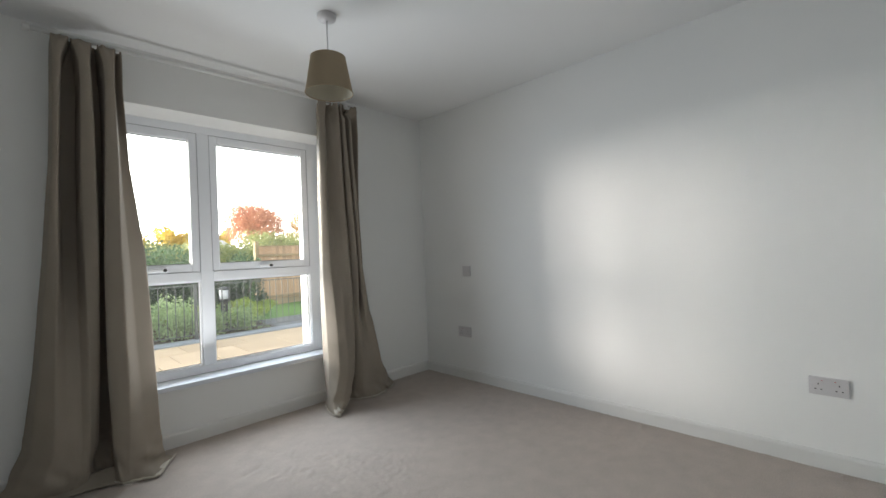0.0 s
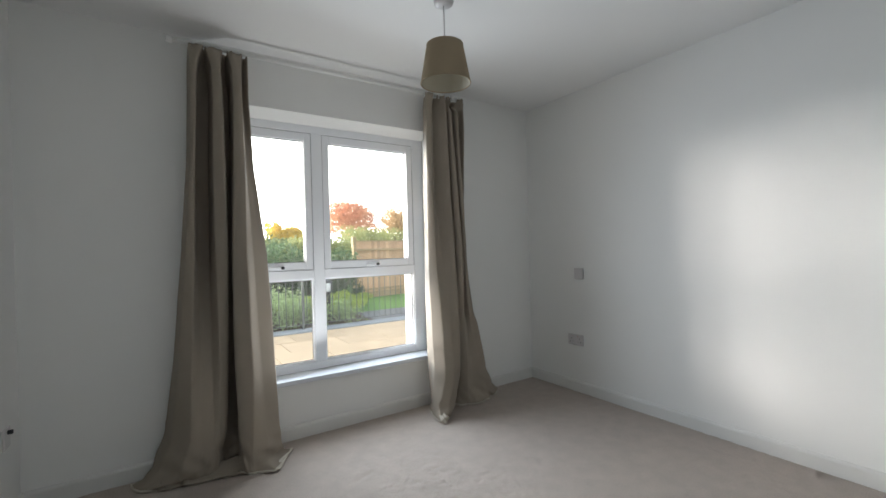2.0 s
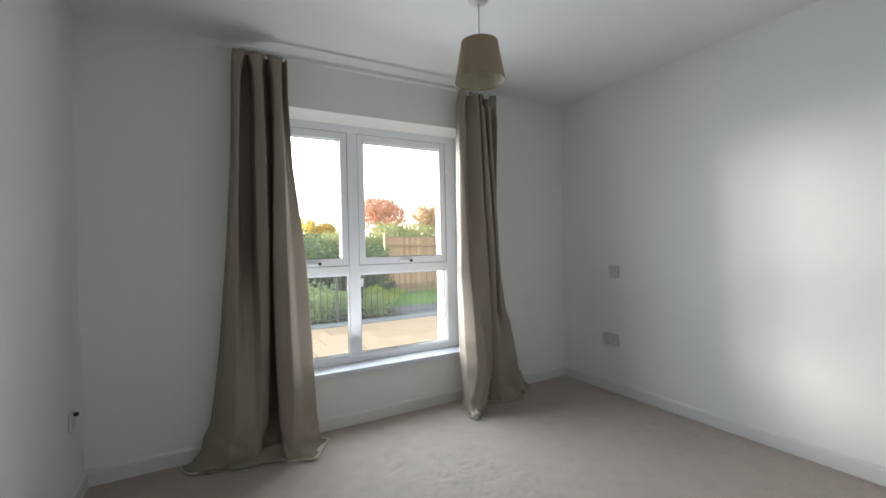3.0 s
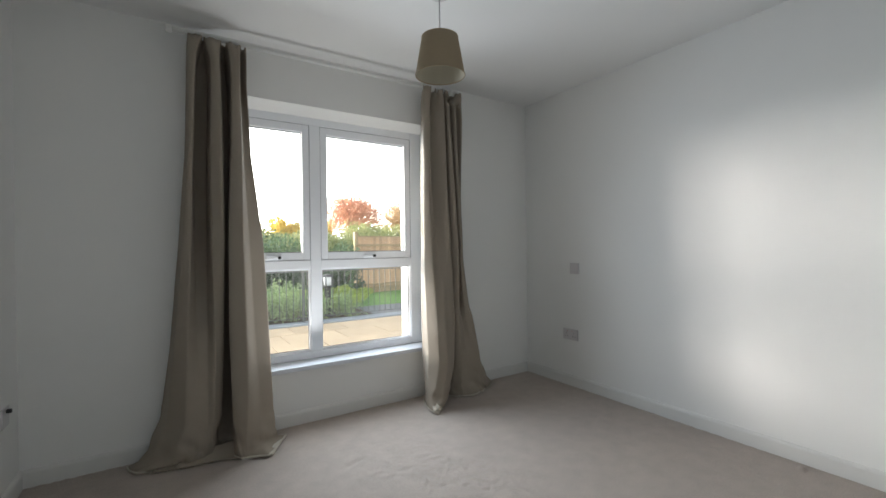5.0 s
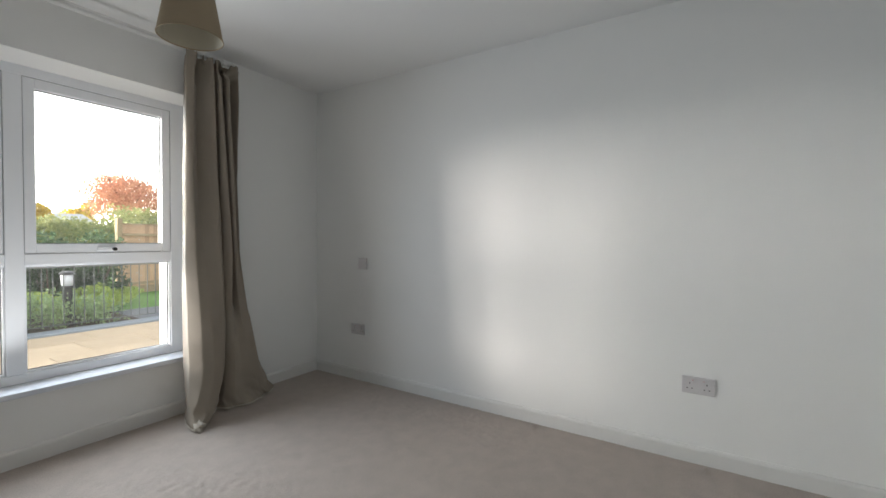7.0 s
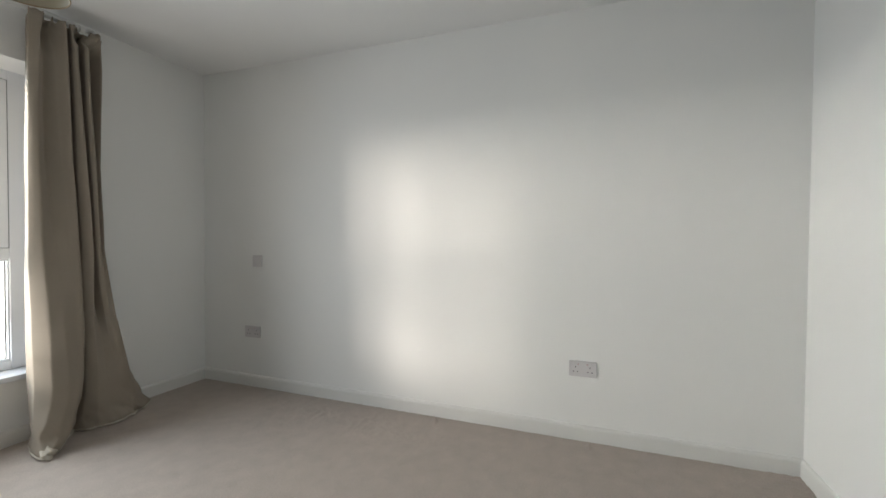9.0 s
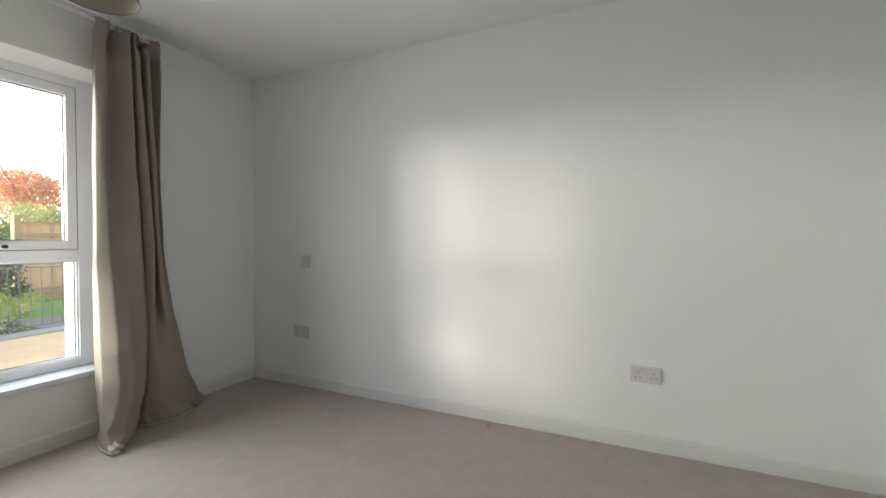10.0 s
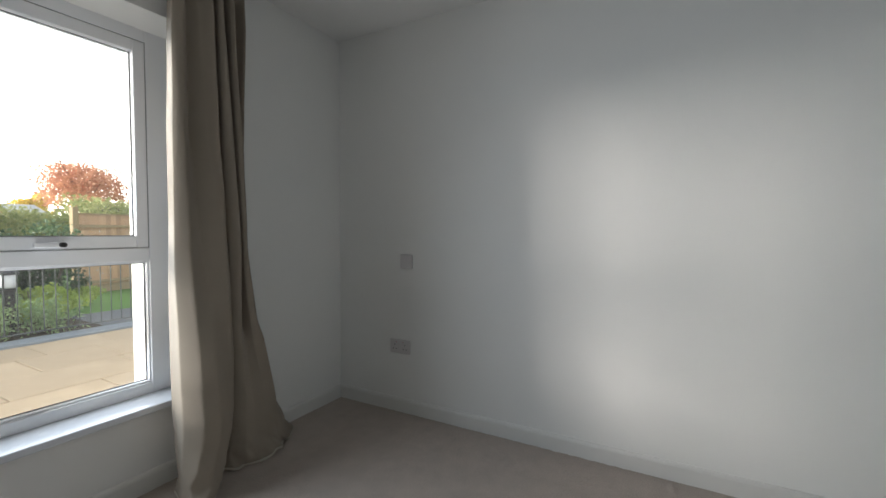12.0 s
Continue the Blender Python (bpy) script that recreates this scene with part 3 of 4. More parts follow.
left = curtain("long taupe curtain drawn open, pooling on the carpet with a flap", LEFT, 0.004, 1.0)
right = curtain("long taupe curtain drawn open, with a twisted foot and spread hem", RIGHT, 0.004, 21.0)


def folded_flap(parent, corners, height, seed, material=M_LINING, label="pale corner of hem turned over"):
    """A corner of cloth that lies turned over on the carpet: a thin wavy sheet between four corners."""
    n = 14
    bm = bmesh.new()
    a, b, c, d = [Vector(p) - parent.location for p in corners]
    lay = []
    for side in (0, 1):
        grid = []
        for i in range(n):
            row = []
            for j in range(n):
                u, v = i / (n - 1), j / (n - 1)
                p = a.lerp(b, u).lerp(d.lerp(c, u), v)
                rise = height * (1 - v) ** 2 + 0.012 * noise.noise(Vector((u * 2.6, v * 3.1, seed))) * (1 - abs(2 * u - 1) ** 4)
                p.z = max(0.004, 0.010 + rise) + (0.005 if side else 0.0)
                row.append(bm.verts.new(p))
            grid.append(row)
        lay.append(grid)
    lo, up = lay
    for i in range(n - 1):
        for j in range(n - 1):
            bm.faces.new((up[i][j], up[i + 1][j], up[i + 1][j + 1], up[i][j + 1]))
            bm.faces.new((lo[i][j], lo[i][j + 1], lo[i + 1][j + 1], lo[i + 1][j]))
    for i in range(n - 1):
        bm.faces.new((lo[i][0], lo[i + 1][0], up[i + 1][0], up[i][0]))
        bm.faces.new((lo[i + 1][-1], lo[i][-1], up[i][-1], up[i + 1][-1]))
        bm.faces.new((lo[0][i + 1], lo[0][i], up[0][i], up[0][i + 1]))
        bm.faces.new((lo[-1][i], lo[-1][i + 1], up[-1][i + 1], up[-1][i]))
    bmesh.ops.recalc_face_normals(bm, faces=bm.faces)
    return part("hem_flap", bm, material, parent, label, True)


def twisted_foot(parent, at, size, turn, seed):
    """A small knot of twisted cloth at the foot of the curtain."""
    bm = bmesh.new()
    bmesh.ops.create_uvsphere(bm, u_segments=36, v_segments=20, radius=1)
    for v in bm.verts:
        a = math.atan2(v.co.y, v.co.x)
        k = 1 + 0.20 * math.sin(3 * a + 5 * v.co.z) + 0.22 * noise.noise(v.co * 2.2 + Vector((seed, 0, 0)))
        v.co = Vector((v.co.x * size[0] * k, v.co.y * size[1] * k, max(-0.9, v.co.z) * size[2] * k))
    bmesh.ops.rotate(bm, verts=bm.verts, cent=(0, 0, 0), matrix=Matrix.Rotation(turn, 3, "Z"))
    bmesh.ops.translate(bm, verts=bm.verts, vec=Vector(at) - parent.location)
    return part("twisted_hem", bm, M_LINING, parent, "pale twisted end of the hem", True)


folded_flap(left, ((0.43, 2.86, 0), (0.58, 2.97, 0), (0.668, 2.960, 0), (0.545, 2.745, 0)), 0.030, 3.0)
folded_flap(left, ((0.12, 2.90, 0), (0.39, 2.93, 0), (0.44, 2.81, 0), (0.10, 2.875, 0)), 0.055, 8.0, M_CLOTH, "taupe cloth slumped in low folds on the carpet")
folded_flap(left, ((0.02, 2.93, 0), (0.27, 2.93, 0), (0.33, 2.865, 0), (0.00, 2.895, 0)), 0.050, 14.0, M_CLOTH, "taupe cloth slumped in low folds on the carpet")
twisted_foot(right, (1.622, 2.765, 0.026), (0.056, 0.030, 0.032), 0.95, 4.0)

# ---- pendant light ----
PX, PYL = 1.228, 2.065
pend = thing("pendant_light", (PX, PYL, H), "white ceiling pendant with a tapered taupe drum shade, switched off", "pendant light")
part("ceiling_rose", lathe([(0.050, 0), (0.050, -0.010), (0.046, -0.024), (0.034, -0.030), (0.010, -0.032)], 36), M_PLASTIC, pend, "white plastic rose", True)
part("cord", lathe([(0.0035, -0.030), (0.0035, -0.245)], 10), M_PLASTIC, pend, "white flex", True)
part("lampholder", lathe([(0.007, -0.235), (0.018, -0.242), (0.020, -0.275), (0.017, -0.280)], 24), M_PLASTIC, pend, "white lampholder", True)
SZ1, SZ0 = -0.226, -0.412
bm = lathe([(0.090, SZ1), (0.123, SZ0)], 64, cap=False)
sh = part("shade", bm, M_SHADE, pend, "taupe fabric shade", True)
part("lining", lathe([(0.0885, SZ1 + 0.001), (0.1215, SZ0 + 0.001)], 64, cap=False), M_SHADE_IN, sh, "cream inner lining", True)
for z, r in ((SZ1, 0.0895), (SZ0, 0.1225)):
    bm = bmesh.new()
    k = 64
    rings = [[bm.verts.new(((r + 0.0022 * math.cos(2 * math.pi * b / 8)) * math.cos(2 * math.pi * a / k), (r + 0.0022 * math.cos(2 * math.pi * b / 8)) * math.sin(2 * math.pi * a / k),
                            z + 0.003 * math.sin(2 * math.pi * b / 8))) for b in range(8)] for a in range(k)]
    for a in range(k):
        for b in range(8):
            bm.faces.new((rings[a][b], rings[(a + 1) % k][b], rings[(a + 1) % k][(b + 1) % 8], rings[a][(b + 1) % 8]))
    part("rim", bm, M_SHADE, sh, "bound fabric rim", True)
bm = bmesh.new()
for i in range(3):
    a = 2 * math.pi * i / 3 + 0.3
    b2 = bmesh.new()
    add_box(b2, (0.016, -0.0012, SZ1 - 0.022), (0.0885, 0.0012, SZ1 - 0.019))
    bmesh.ops.rotate(b2, verts=b2.verts, cent=(0, 0, 0), matrix=Matrix.Rotation(a, 3, "Z"))
    me = bpy.data.meshes.new("arm")
    b2.to_mesh(me), b2.free()
    bm.from_mesh(me)
part("shade_carrier", bm, M_PLASTIC, pend, "white wire carrier")
part("bulb", lathe([(0.012, -0.275), (0.014, -0.290), (0.026, -0.310), (0.027, -0.325), (0.021, -0.342), (0.010, -0.351), (0.001, -0.352)], 28), M_BULB, pend, "pearl bulb", True)


# ---- wall plates ----
def plate(name, at, w, h, turn, label, category, group=""):
    """A plate on a wall; local x runs along the wall, local -y faces the room."""
    ob = thing(name, at, label, category, group)
    ob.rotation_euler = (0, 0, turn)
    part("faceplate", box((-w / 2, -0.010, -h / 2), (w / 2, -0.0005, h / 2), 0.003, 3), M_PLASTIC, ob)
    return ob


def double_socket(at, label):
    ob = plate("double_socket", at, 0.147, 0.087, radians(-90), label, "power socket", "double sockets on the wall")
    for s in (-1, 1):
        cx = s * 0.038
        rk = part("rocker_switch", box((cx - 0.006 + s * -0.014, -0.0135, 0.010), (cx + 0.006 + s * -0.014, -0.0095, 0.030), 0.0015), M_PLASTIC, ob, "white rocker")
        part("red_mark", box((cx - 0.004 + s * -0.014, -0.0140, 0.0265), (cx + 0.004 + s * -0.014, -0.0134, 0.0285)), M_RED, rk, "red on-mark")
        part("pin_hole", box((cx - 0.002, -0.0106, 0.006), (cx + 0.002, -0.0094, 0.014)), M_SLOT, ob, "dark pin hole")
        for t in (-1, 1):
            part("pin_hole", box((cx + t * 0.011 - 0.0035, -0.0106, -0.018), (cx + t * 0.011 + 0.0035, -0.0094, -0.0135)), M_SLOT, ob, "dark pin hole")
    for s in (-1, 1):
        part("screw", lathe([(0.003, -0.0107), (0.003, -0.0095)], 12, (s * 0.060, 0, -0.002), "y"), M_METAL, ob, "small screw")
    return ob


M_RED = mat("red_plastic", (0.5, 0.03, 0.02), 0.4)
EX = X1
double_socket((EX, 0.240, 0.403), "white plastic double socket low on the wall above the skirting")
double_socket((EX, 2.612, 0.415), "white plastic double socket on the wall beside the window corner")
sw = plate("aerial_plate", (EX, 2.566, 0.950), 0.087, 0.087, radians(-90), "plain white square plate on the wall above a socket", "wall plate")
for s in (-1, 1):
    part("screw", lathe([(0.003, -0.0107), (0.003, -0.0095)], 12, (s * 0.030, 0, 0), "y"), M_METAL, sw, "small screw")
tv = plate("television_outlet", (X0, 2.895, 0.415), 0.087, 0.087, radians(90), "white television outlet low on the wall with a black plug", "wall outlet")
part("aerial_plug", lathe([(0.0085, -0.028), (0.0095, -0.025), (0.0095, -0.012), (0.006, -0.0095)], 14, (0.0, 0, 0.025), "y"), M_BLACK, tv, "black aerial plug", True)

# ---- outside: ground, terrace, railing ----
G = -0.10


def slab_mesh(w, d, h, seed):
    rnd = random.Random(seed)
    bm = box((0, 0, -h), (w, d, 0), 0.006, 1)
    for v in bm.verts:
        v.co += Vector((rnd.uniform(-1, 1), rnd.uniform(-1, 1), 0)) * 0.002
    me = bpy.data.meshes.new("paving_slab")
    bm.to_mesh(me)
    bm.free()
    me.materials.append(M_SLAB)
    return me


mesh_ob("ground", box((-150, YO + 0.002, -0.6), (250, 400, G)), M_GRASS, kind="structure", label="mown green lawn")
mesh_ob("path", box((3.25, 7.26, G - 0.05), (40, 8.6, G + 0.012)), M_PATH, kind="structure", label="grey asphalt path past the terrace")
mesh_ob("planting_bed", box((-8, 7.26, G - 0.05), (3.20, 11.4, G + 0.03)), M_SOIL, kind="structure", label="dark soil of the planting bed")
terrace = mesh_ob("terrace", box((-6, YO + 0.003, G - 0.2), (11, 6.96, -0.066)), M_MORTAR, kind="structure", label="terrace bed with sandy joints between buff stone slabs")
mesh_ob("kerb", box((-6, 6.965, G - 0.2), (11, 7.24, -0.040), 0.006), M_KERB, kind="structure", label="pale grey concrete edging along the terrace")

fence_y = 7.17
rail = thing("railing", (2.0, fence_y, -0.04), "dark grey painted steel railing with upright bars along the terrace edge", "railing")


def rl(bm):
    return local(bm, rail)


RX0, RX1 = -3.83, 9.47
part("top_rail", rl(box((RX0, fence_y - 0.022, 0.755), (RX1, fence_y + 0.022, 0.767), 0.002)), M_RAIL, rail)
part("bottom_rail", rl(box((RX0, fence_y - 0.014, 0.020), (RX1, fence_y + 0.014, 0.032), 0.002)), M_RAIL, rail)
for k in range(8):
    x = 1.87 + 1.9 * (k - 3)
    part("post", rl(box((x - 0.020, fence_y - 0.020, -0.04), (x + 0.020, fence_y + 0.020, 0.754), 0.003)), M_RAIL, rail)
bar = lathe([(0.006, 0.073), (0.006, 0.794)], 8)
bar_me = bpy.data.meshes.new("bar")
bar.to_mesh(bar_me), bar.free()
bar_me.materials.append(M_RAIL)
x = RX0 + 0.06
while x < RX1:
    if abs((x - 1.87 + 9.5) % 1.9) > 0.03:
        o = new("bar", bar_me)
        o.parent, o.location = rail, (x - 2.0, 0, 0)
    x += 0.1055

# ---- bollard light ----
bol = thing("bollard_light", (2.42, 7.66, G + 0.03), "black bollard garden light with a frosted lantern head, among the shrubs", "bollard light")
part("post", lathe([(0.075, 0), (0.075, 0.02), (0.055, 0.03), (0.055, 0.50), (0.07, 0.52), (0.07, 0.545)], 24), M_BLACK, bol, "black post")
part("lens", lathe([(0.045, 0.545), (0.066, 0.56), (0.074, 0.69), (0.060, 0.70)], 24), M_LAMP_GLASS, bol, "frosted lantern lens", True)
part("cap", lathe([(0.094, 0.702), (0.094, 0.718), (0.06, 0.742), (0.01, 0.752)], 24), M_BLACK, bol, "black cap")
for i in range(4):
    a = math.pi / 4 + i * math.pi / 2
    part("cage_bar", box((0.076 * math.cos(a) - 0.004, 0.076 * math.sin(a) - 0.004, 0.545), (0.076 * math.cos(a) + 0.004, 0.076 * math.sin(a) + 0.004, 0.702)), M_BLACK, bol)

# ---- timber fence ----
FA, FB = Vector((4.24, 11.0, G)), Vector((9.6, 12.0, G))
fdir = (FB - FA).normalized()
fen = thing("timber_fence", tuple(FA), "orange-brown closeboard timber fence with a weathered end post, on the lawn", "fence")
fen.rotation_euler = (0, 0, math.atan2(fdir.y, fdir.x))
flen = (FB - FA).length
part("gravel_board", box((0.05, -0.02, 0.0), (flen, 0.01, 0.16), 0.003), M_POST, fen, "weathered gravel board")
part("capping", box((0.05, -0.065, 1.53), (flen, 0.03, 1.555), 0.004), M_POST, fen)
part("arris_rail", box((0.05, -0.085, 1.28), (flen, -0.048, 1.335), 0.004), M_POST, fen)
part("arris_rail", box((0.05, -0.085, 0.20), (flen, -0.048, 0.255), 0.004), M_POST, fen)
for i in range(4):
    part("post", box((i * 1.8 - 0.05, -0.07, 0), (i * 1.8 + 0.05, 0.03, 1.66), 0.006), M_POST, fen, "square timber post")
b = bmesh.new()
add_box(b, (0, -0.017, 0.16), (0.088, 0.008, 1.53), 0.003, 1)
for v in b.verts:
    v.co.y += -0.030 * (v.co.x / 0.1)
board_me = bpy.data.meshes.new("board")
b.to_mesh(board_me), b.free()
board_me.materials.append(M_FENCE)
x = 0.06
while x < flen - 0.1:
    o = new("board", board_me)
    o.parent, o.location = fen, (x, 0, 0)
    x += 0.098


# ---- plants ----
def leaves(name, centres, sizes, material, parent=None, seed=0, flat=0.0, label="", kind="", width=0.5):
    """Many small pointed leaves, four corners each, turned at random round their places."""
    rng = np.random.default_rng(seed)
    n = len(centres)
    c = np.asarray(centres, float)
    a = rng.normal(size=(n, 3))
    if flat:
        a[:, 2] = a[:, 2] * 0.3 + flat
    a /= np.linalg.norm(a, axis=1)[:, None]
    b = np.cross(a, rng.normal(size=(n, 3)))
    b /= np.linalg.norm(b, axis=1)[:, None] + 1e-9
    s = np.asarray(sizes, float)[:, None]
    v = np.stack([c - a * s * 0.5, c + b * s * width * 0.5, c + a * s * 0.5, c - b * s * width * 0.5], axis=1).reshape(-1, 3)
    f = np.arange(4 * n).reshape(-1, 4)
    me = bpy.data.meshes.new(name)
    me.vertices.add(4 * n)
    me.vertices.foreach_set("co", v.ravel())
    me.loops.add(4 * n)
    me.loops.foreach_set("vertex_index", f.ravel())
    me.polygons.add(n)
    me.polygons.foreach_set("loop_start", np.arange(0, 4 * n, 4))
    me.polygons.foreach_set("loop_total", np.full(n, 4))
    me.update(calc_edges=True)
    me.materials.append(material)
    ob = new(name, me)
    ob.parent = parent
    return tagged(ob, label, "", "", kind)


def blob_points(n, blobs, rng, shell=0.55):
    """Points in the outer part of several clumps (cx, cy, cz, rx, ry, rz)."""
    w = np.array([b[3] * b[4] * b[5] for b in blobs]) ** (2 / 3)
    pick = rng.choice(len(blobs), n, p=w / w.sum())
    d = rng.normal(size=(n, 3))
    d /= np.linalg.norm(d, axis=1)[:, None]
    r = shell + (1 - shell) * rng.random(n) ** 0.7
    r *= 1 + 0.06 * rng.normal(size=n)
    bl = np.array(blobs)[pick]
    return bl[:, :3] + d * r[:, None] * bl[:, 3:6]


def tree(name, at, height, spread, material, leaf, n, seed, label, trunk_part=0.3, lumps=16):
    """A tapered trunk with limbs and a crown of many small leaves in uneven clumps."""
    rng = np.random.default_rng(seed)
    t = thing(name, at, label, "tree")
    bm = bmesh.new()
    th = height * trunk_part
    k = height / 40
    add_lathe(bm, [(k * 1.5, 0), (k, th * 0.4), (k * 0.8, th), (k * 0.5, height * 0.6), (k * 0.12, height * 0.85)], 10)
    for i in range(9):
        a, z0 = rng.random() * 6.283, height * (0.28 + 0.4 * rng.random())
        L = spread * (0.35 + 0.3 * rng.random())
        b2 = bmesh.new()
        add_lathe(b2, [(k * 0.45, 0), (k * 0.3, L * 0.5), (k * 0.08, L)], 7)
        bmesh.ops.rotate(b2, verts=b2.verts, cent=(0, 0, 0), matrix=Matrix.Rotation(a, 3, "Z") @ Matrix.Rotation(0.9, 3, "Y"))
        bmesh.ops.translate(b2, verts=b2.verts, vec=(0, 0, z0))
        me = bpy.data.meshes.new("limb")
        b2.to_mesh(me), b2.free()
        bm.from_mesh(me)
    part("trunk", bm, M_BARK, t)
    blobs = []
    ch = height * (1 - trunk_part)
    for i in range(lumps):
        a, rr = rng.random() * 6.283, math.sqrt(rng.random()) * 0.66
        zz = rng.random()
        lim = math.sqrt(max(0.05, 1 - (1.15 * zz - 0.25) ** 2))
        q = spread / 2 * (0.30 + 0.16 * rng.random())
        blobs.append((math.cos(a) * rr * lim * spread / 2 * 1.1, math.sin(a) * rr * lim * spread / 2 * 1.1, height * trunk_part + q * 0.6 + zz * (ch - q * 1.5), q, q, q * 0.8))
    pts = blob_points(n, blobs, rng)
    leaves("crown", pts, leaf * (0.6 + 0.8 * rng.random(n)), material, t, seed, width=0.75)
    return t


def bush(name, at, size, material, leaf, n, seed, label, category="shrub", lumps=9):
    """A low rounded shrub: stems and leafy clumps that reach the ground."""
    rng = np.random.default_rng(seed)
    t = thing(name, at, label, category)
    bm = bmesh.new()
    for i in range(6):
        a, tilt = rng.random() * 6.283, 0.1 + 0.35 * rng.random()
        b2 = bmesh.new()
        add_lathe(b2, [(size[2] * 0.015 + 0.003, 0), (size[2] * 0.006 + 0.001, size[2] * 0.8)], 6)
        bmesh.ops.rotate(b2, verts=b2.verts, cent=(0, 0, 0), matrix=Matrix.Rotation(a, 3, "Z") @ Matrix.Rotation(tilt, 3, "Y"))
        me = bpy.data.meshes.new("stem")
        b2.to_mesh(me), b2.free()
        bm.from_mesh(me)
    part("stems", bm, M_BARK, t)
    blobs = []
    for i in range(lumps):
        q = 0.30 + 0.2 * rng.random()
        blobs.append(((rng.random() - 0.5) * size[0] * 0.75, (rng.random() - 0.5) * size[1] * 0.75, size[2] * (0.22 + 0.58 * rng.random()), size[0] * q * 0.6, size[1] * q * 0.6, size[2] * q * 0.62))
    pts = blob_points(n, blobs, rng, 0.3)
    pts[:, 2] = np.abs(pts[:, 2] - 0.02) + 0.02
    leaves("foliage", pts, leaf * (0.6 + 0.8 * rng.random(n)), material, t, seed, width=0.6)
    return t


def stalky_shrub(at, height, spread, material, seed, label, stalks=26):
    """Upright leafy stalks fanning out of the ground."""
    rng = np.random.default_rng(seed)
    t = thing("shrub", at, label, "shrub", "shrubs behind the railing")
    bm = bmesh.new()
    pts = []
    for i in range(stalks):
        a, r0 = rng.random() * 6.283, spread * 0.32 * math.sqrt(rng.random())
        lean = 0.10 + 0.30 * rng.random()
        h = height * (0.6 + 0.45 * rng.random())
        p0 = Vector((r0 * math.cos(a), r0 * math.sin(a), 0))
        d = Vector((math.cos(a) * lean, math.sin(a) * lean, 1)).normalized()
        side = d.orthogonal().normalized() * 0.0035
        up = d.cross(side).normalized() * 0.0035
        lo = [bm.verts.new(p0 + side), bm.verts.new(p0 - side * 0.5 + up), bm.verts.new(p0 - side * 0.5 - up)]
        top = bm.verts.new(p0 + d * h)
        for j in range(3):
            bm.faces.new((lo[j], lo[(j + 1) % 3], top))
        for j in range(int(30 * h / 0.5)):
            f = 0.12 + 0.88 * rng.random()
            w = 0.05 * (1.15 - f) + 0.008
            q = p0 + d * (h * f) + Vector(rng.normal(size=3)) * w
            pts.append(tuple(q))
    part("stems", bm, M_BARK, t)
    pts = np.array(pts)
    pts[:, 2] = np.maximum(pts[:, 2], 0.02)
    leaves("foliage", pts, 0.052 * (0.6 + 0.8 * rng.random(len(pts))), material, t, seed, flat=0.6, width=0.4)
    return t


# dark hedge behind the bed
rng = np.random.default_rng(5)
hedge = thing("hedge", (0.3, 10.6, G), "dense dark green hedge behind the planting bed", "hedge")
blobs = []
for i in range(70):
    x = rng.uniform(-4.6, 3.7)
    blobs.append((x, rng.uniform(-0.5, 0.5), rng.uniform(0.25, 1.28), rng.uniform(0.3, 0.5), rng.uniform(0.3, 0.5), rng.uniform(0.22, 0.36)))
pts = blob_points(26000, blobs, rng, 0.4)
pts[:, 2] = np.abs(pts[:, 2])
leaves("foliage", pts, 0.075 * (0.6 + 0.8 * rng.random(len(pts))), L_HEDGE, hedge, 6, width=0.6)
bm = bmesh.new()
for i in range(28):
    x = -4.4 + 8.0 * i / 27
    add_lathe(bm, [(0.02, 0.0), (0.012, 0.6), (0.004, 1.2)], 6, (x, 0.15 * math.sin(i * 2.1), 0))
part("stems", bm, M_BARK, hedge)

# shrubs behind the railing
stalky_shrub((2.28, 7.46, G + 0.03), 0.44, 0.34, L_SHRUB, 99, "feathery light green shrub in front of the bollard light", 20)
rnd = random.Random(11)
for i in range(20):
    x = -1.2 + i * 0.21 + rnd.uniform(-0.05, 0.05)
    if abs(x - 2.42) < 0.16:
        continue
    stalky_shrub((x, 7.62 + rnd.uniform(-0.12, 0.35), G + 0.03), rnd.uniform(0.50, 0.74) if x < 2.25 else rnd.uniform(0.30, 0.46), 0.5, L_SHRUB, 100 + i,
                 "feathery light green shrub with upright stalks behind the railing")
for i, (x, y, w, h) in enumerate(((2.65, 8.25, 0.7, 0.34), (3.0, 8.5, 0.7, 0.32), (3.35, 8.9, 0.7, 0.34), (2.1, 8.7, 0.8, 0.40), (3.1, 9.3, 0.8, 0.40), (3.7, 9.5, 0.6, 0.30), (1.3, 9.0, 0.9, 0.45), (0.4, 8.9, 0.9, 0.5))):
    bush("shrub", (x, y, G + (0.03 if x < 3.2 else 0)), (w, w, h), L_LIME, 0.05, 1500, 200 + i, "low yellow-green shrub in the bed beyond the railing")
# bushes whose near-black leaf colour paints the shade before the hedge
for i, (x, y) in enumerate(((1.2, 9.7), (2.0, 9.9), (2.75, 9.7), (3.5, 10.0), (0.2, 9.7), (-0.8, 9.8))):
    bush("shrub", (x, y, G + 0.02), (1.1, 0.7, 1.0), L_SHADED, 0.06, 2600, 240 + i, "green bush in front of the hedge, its leaves darkened to imitate shade")

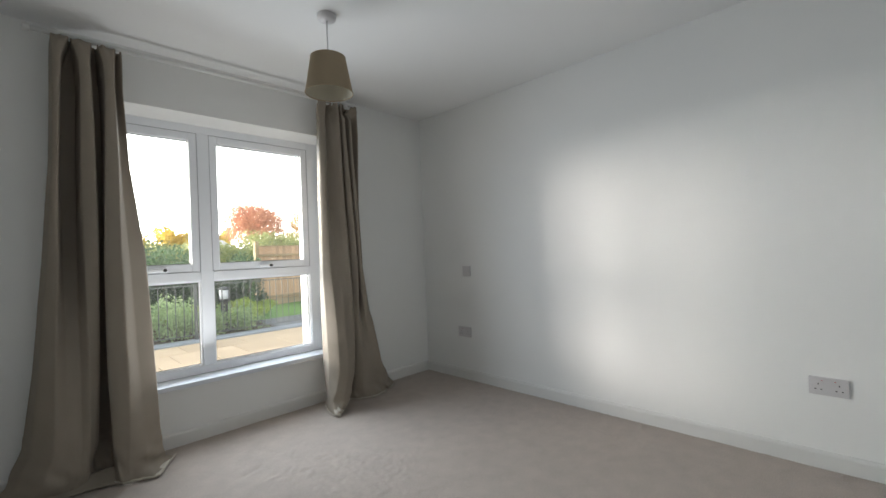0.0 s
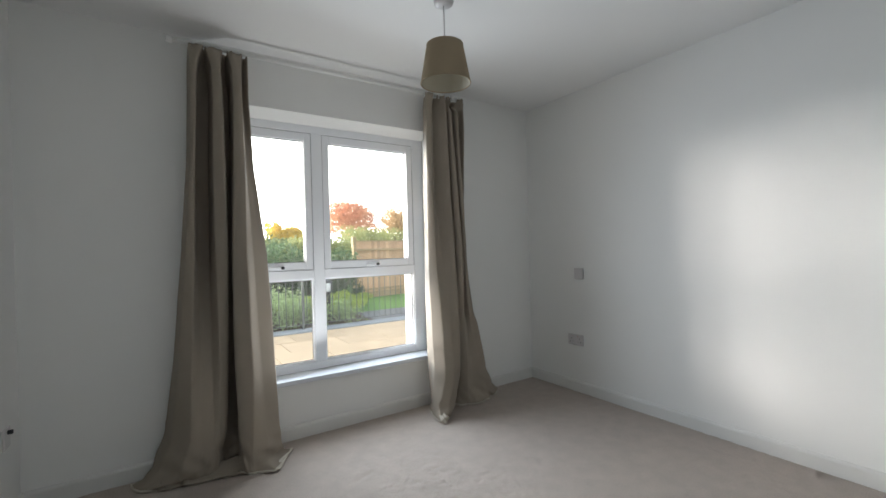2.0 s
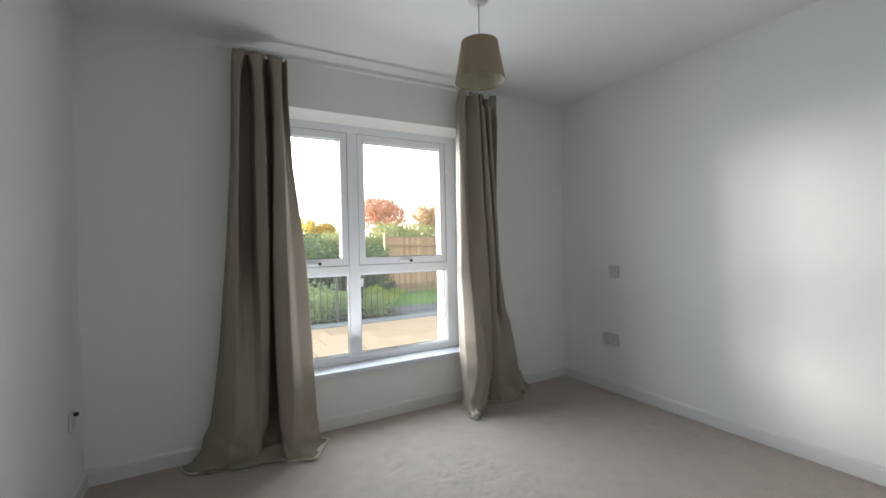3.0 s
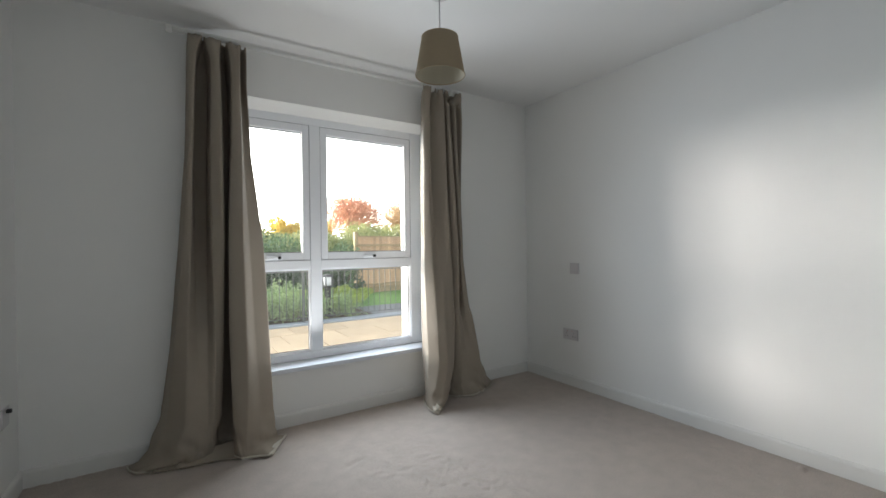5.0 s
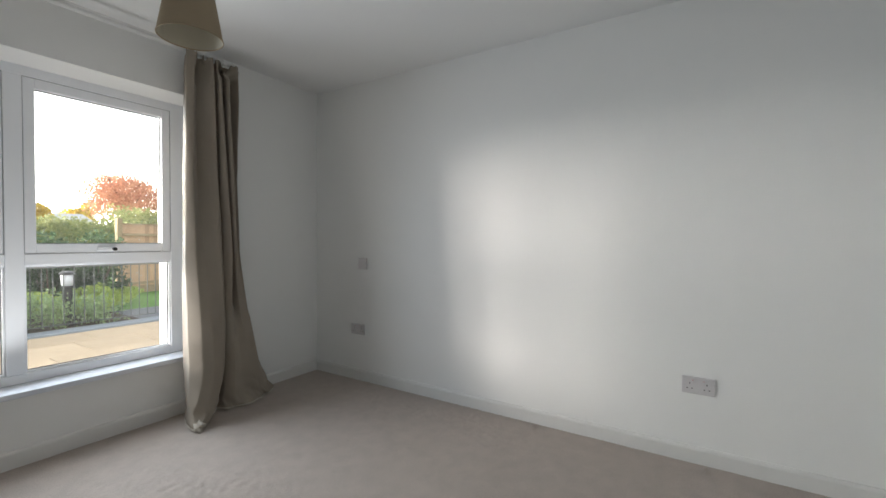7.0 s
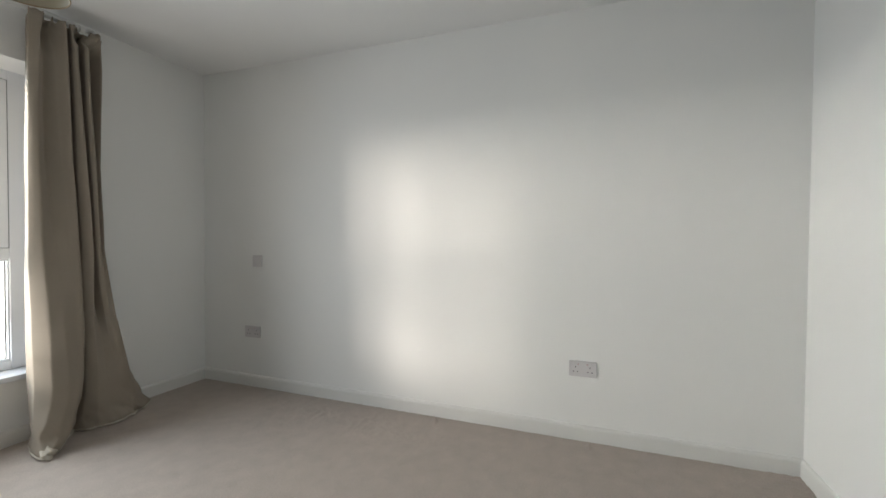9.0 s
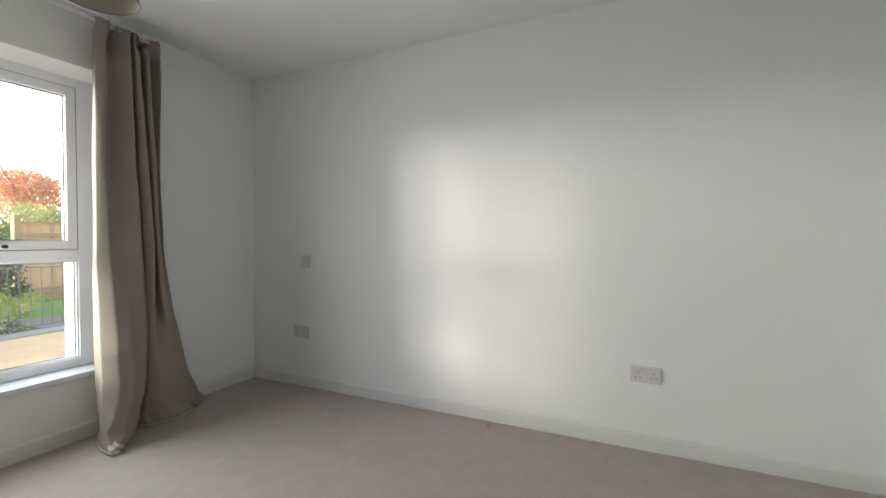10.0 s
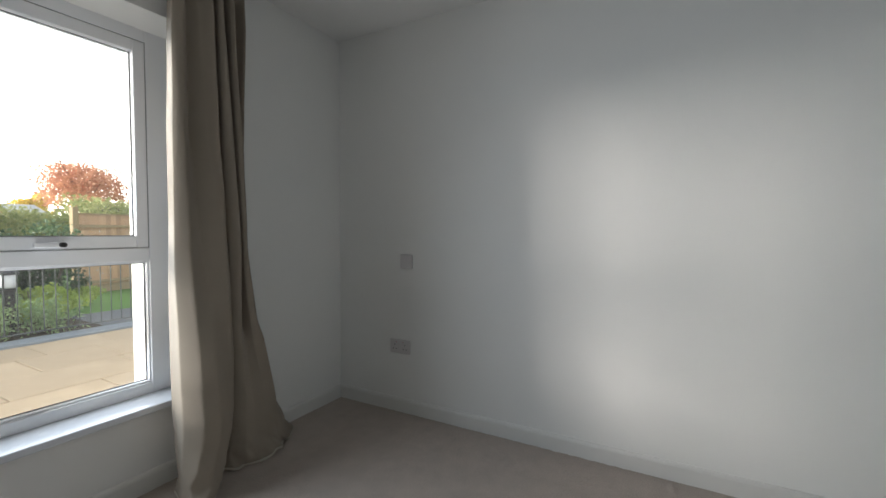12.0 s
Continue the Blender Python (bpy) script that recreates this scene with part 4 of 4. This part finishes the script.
# middle distance and far trees
for i, (x, y, h, w, m) in enumerate(((2.5, 22, 2.1, 5, L_HEDGE), (5.6, 23, 2.15, 4.5, L_OLIVE), (8.0, 24, 2.2, 4.5, L_OLIVE), (10.8, 25, 2.9, 4.5, L_OLIVE), (13.8, 26, 3.0, 4.5, L_OLIVE), (17, 28, 3.1, 5, L_OLIVE), (-1.5, 22, 2.2, 5, L_OLIVE))):
    bush("bush", (x, y, G), (w, 2.4, h), m, 0.16, 5000, 300 + i, "broad green bush beyond the garden" if m is not L_HEDGE else "broad dark green bush beyond the garden", "bush", 14)
tree("tree", (22.8, 60, G), 9.5, 11.0, L_RED, 0.25, 11000, 41, "round copper-red autumn tree beyond the fence", 0.30, 34)
tree("tree", (31.5, 61, G), 9.4, 9.5, L_ORANGE, 0.28, 7000, 42, "orange and green autumn tree beyond the fence", 0.25, 18)
tree("tree", (13.6, 60, G), 6.2, 6.4, L_GOLD, 0.28, 6000, 43, "golden yellow autumn tree in the distance", 0.2, 16)
tree("tree", (8.6, 58, G), 5.2, 6.4, L_GOLD, 0.28, 5000, 44, "low golden autumn tree in the distance", 0.15, 16)
tree("tree", (4.5, 60, G), 4.8, 6.0, L_OLIVE, 0.28, 5000, 45, "olive green tree in the distance", 0.15, 16)
tree("tree", (26.0, 82, G), 7.0, 6.5, L_GOLD, 0.34, 4000, 46, "small golden tree in the far distance", 0.2, 14)
for i, (x, y, h, w, m) in enumerate(((21.5, 50, 3.9, 8, L_OLIVE), (27, 52, 4.4, 9, L_OLIVE), (11, 50, 3.1, 8, L_OLIVE), (34, 54, 4.8, 9, L_OLIVE), (3, 50, 3.2, 9, L_OLIVE), (16, 47, 2.6, 7, L_OLIVE))):
    bush("bush", (x, y, G), (w, 4, h), m, 0.26, 4500, 400 + i, "tall olive-green bush line beyond the garden", "bush", 16)
leaves("flower_heads", np.column_stack([rng.uniform(2.0, 4.4, 60) * 1.0 + 0.0, rng.uniform(9.3, 10.2, 60), rng.uniform(0.3, 1.2, 60)]), np.full(60, 0.04), L_FLOWER, None, 7,
       kind="stuff", label="pale flower heads on the bushes")

# a pale house far behind
house = thing("house", (21.8, 76, G), "small white house with a pale roof, seen between far trees", "house")
part("wall", box((-2.2, -2, 0), (2.2, 2, 3.4)), M_HOUSE, house, "white wall")
bm = bmesh.new()
v = [bm.verts.new(p) for p in ((-2.6, -2.4, 3.4), (2.6, -2.4, 3.4), (2.6, 2.4, 3.4), (-2.6, 2.4, 3.4), (-2.0, 0, 4.5), (2.0, 0, 4.5))]
for f in ((0, 1, 5, 4), (2, 3, 4, 5), (1, 2, 5), (3, 0, 4), (3, 2, 1, 0)):
    bm.faces.new([v[i] for i in f])
part("roof", bm, M_ROOF, house, "pale grey pitched roof")
for x in (-1.3, 0.2, 1.4):
    w = part("window", box((x - 0.4, -2.05, 1.5), (x + 0.4, -1.98, 2.7), 0.02), M_GLOSS, house)
    part("pane", box((x - 0.33, -2.07, 1.57), (x + 0.33, -2.052, 2.63)), M_DARKGLASS, w)

# ---- terrace slabs, laid last ----
meshes = {}
rows_y, yy, r = [], YO + 0.01, 0
depths = [0.6, 0.45, 0.6, 0.6, 0.6, 0.57]
for r, d in enumerate(depths):
    xx = -3.0 + (0.37 * r) % 0.9
    k = 0
    while xx < 7.5:
        w = (0.9, 0.6, 0.75)[(k * 2 + r) % 3]
        key = (w, d, (k + r) % 3)
        if key not in meshes:
            meshes[key] = slab_mesh(w - 0.005, d - 0.005, 0.04, len(meshes))
        o = new("paving_slab", meshes[key])
        o.parent = terrace
        o.location = (xx, yy, -0.050 + 0.002 * math.sin(k * 7.3 + r * 3.1))
        xx += w
        k += 1
    yy += d
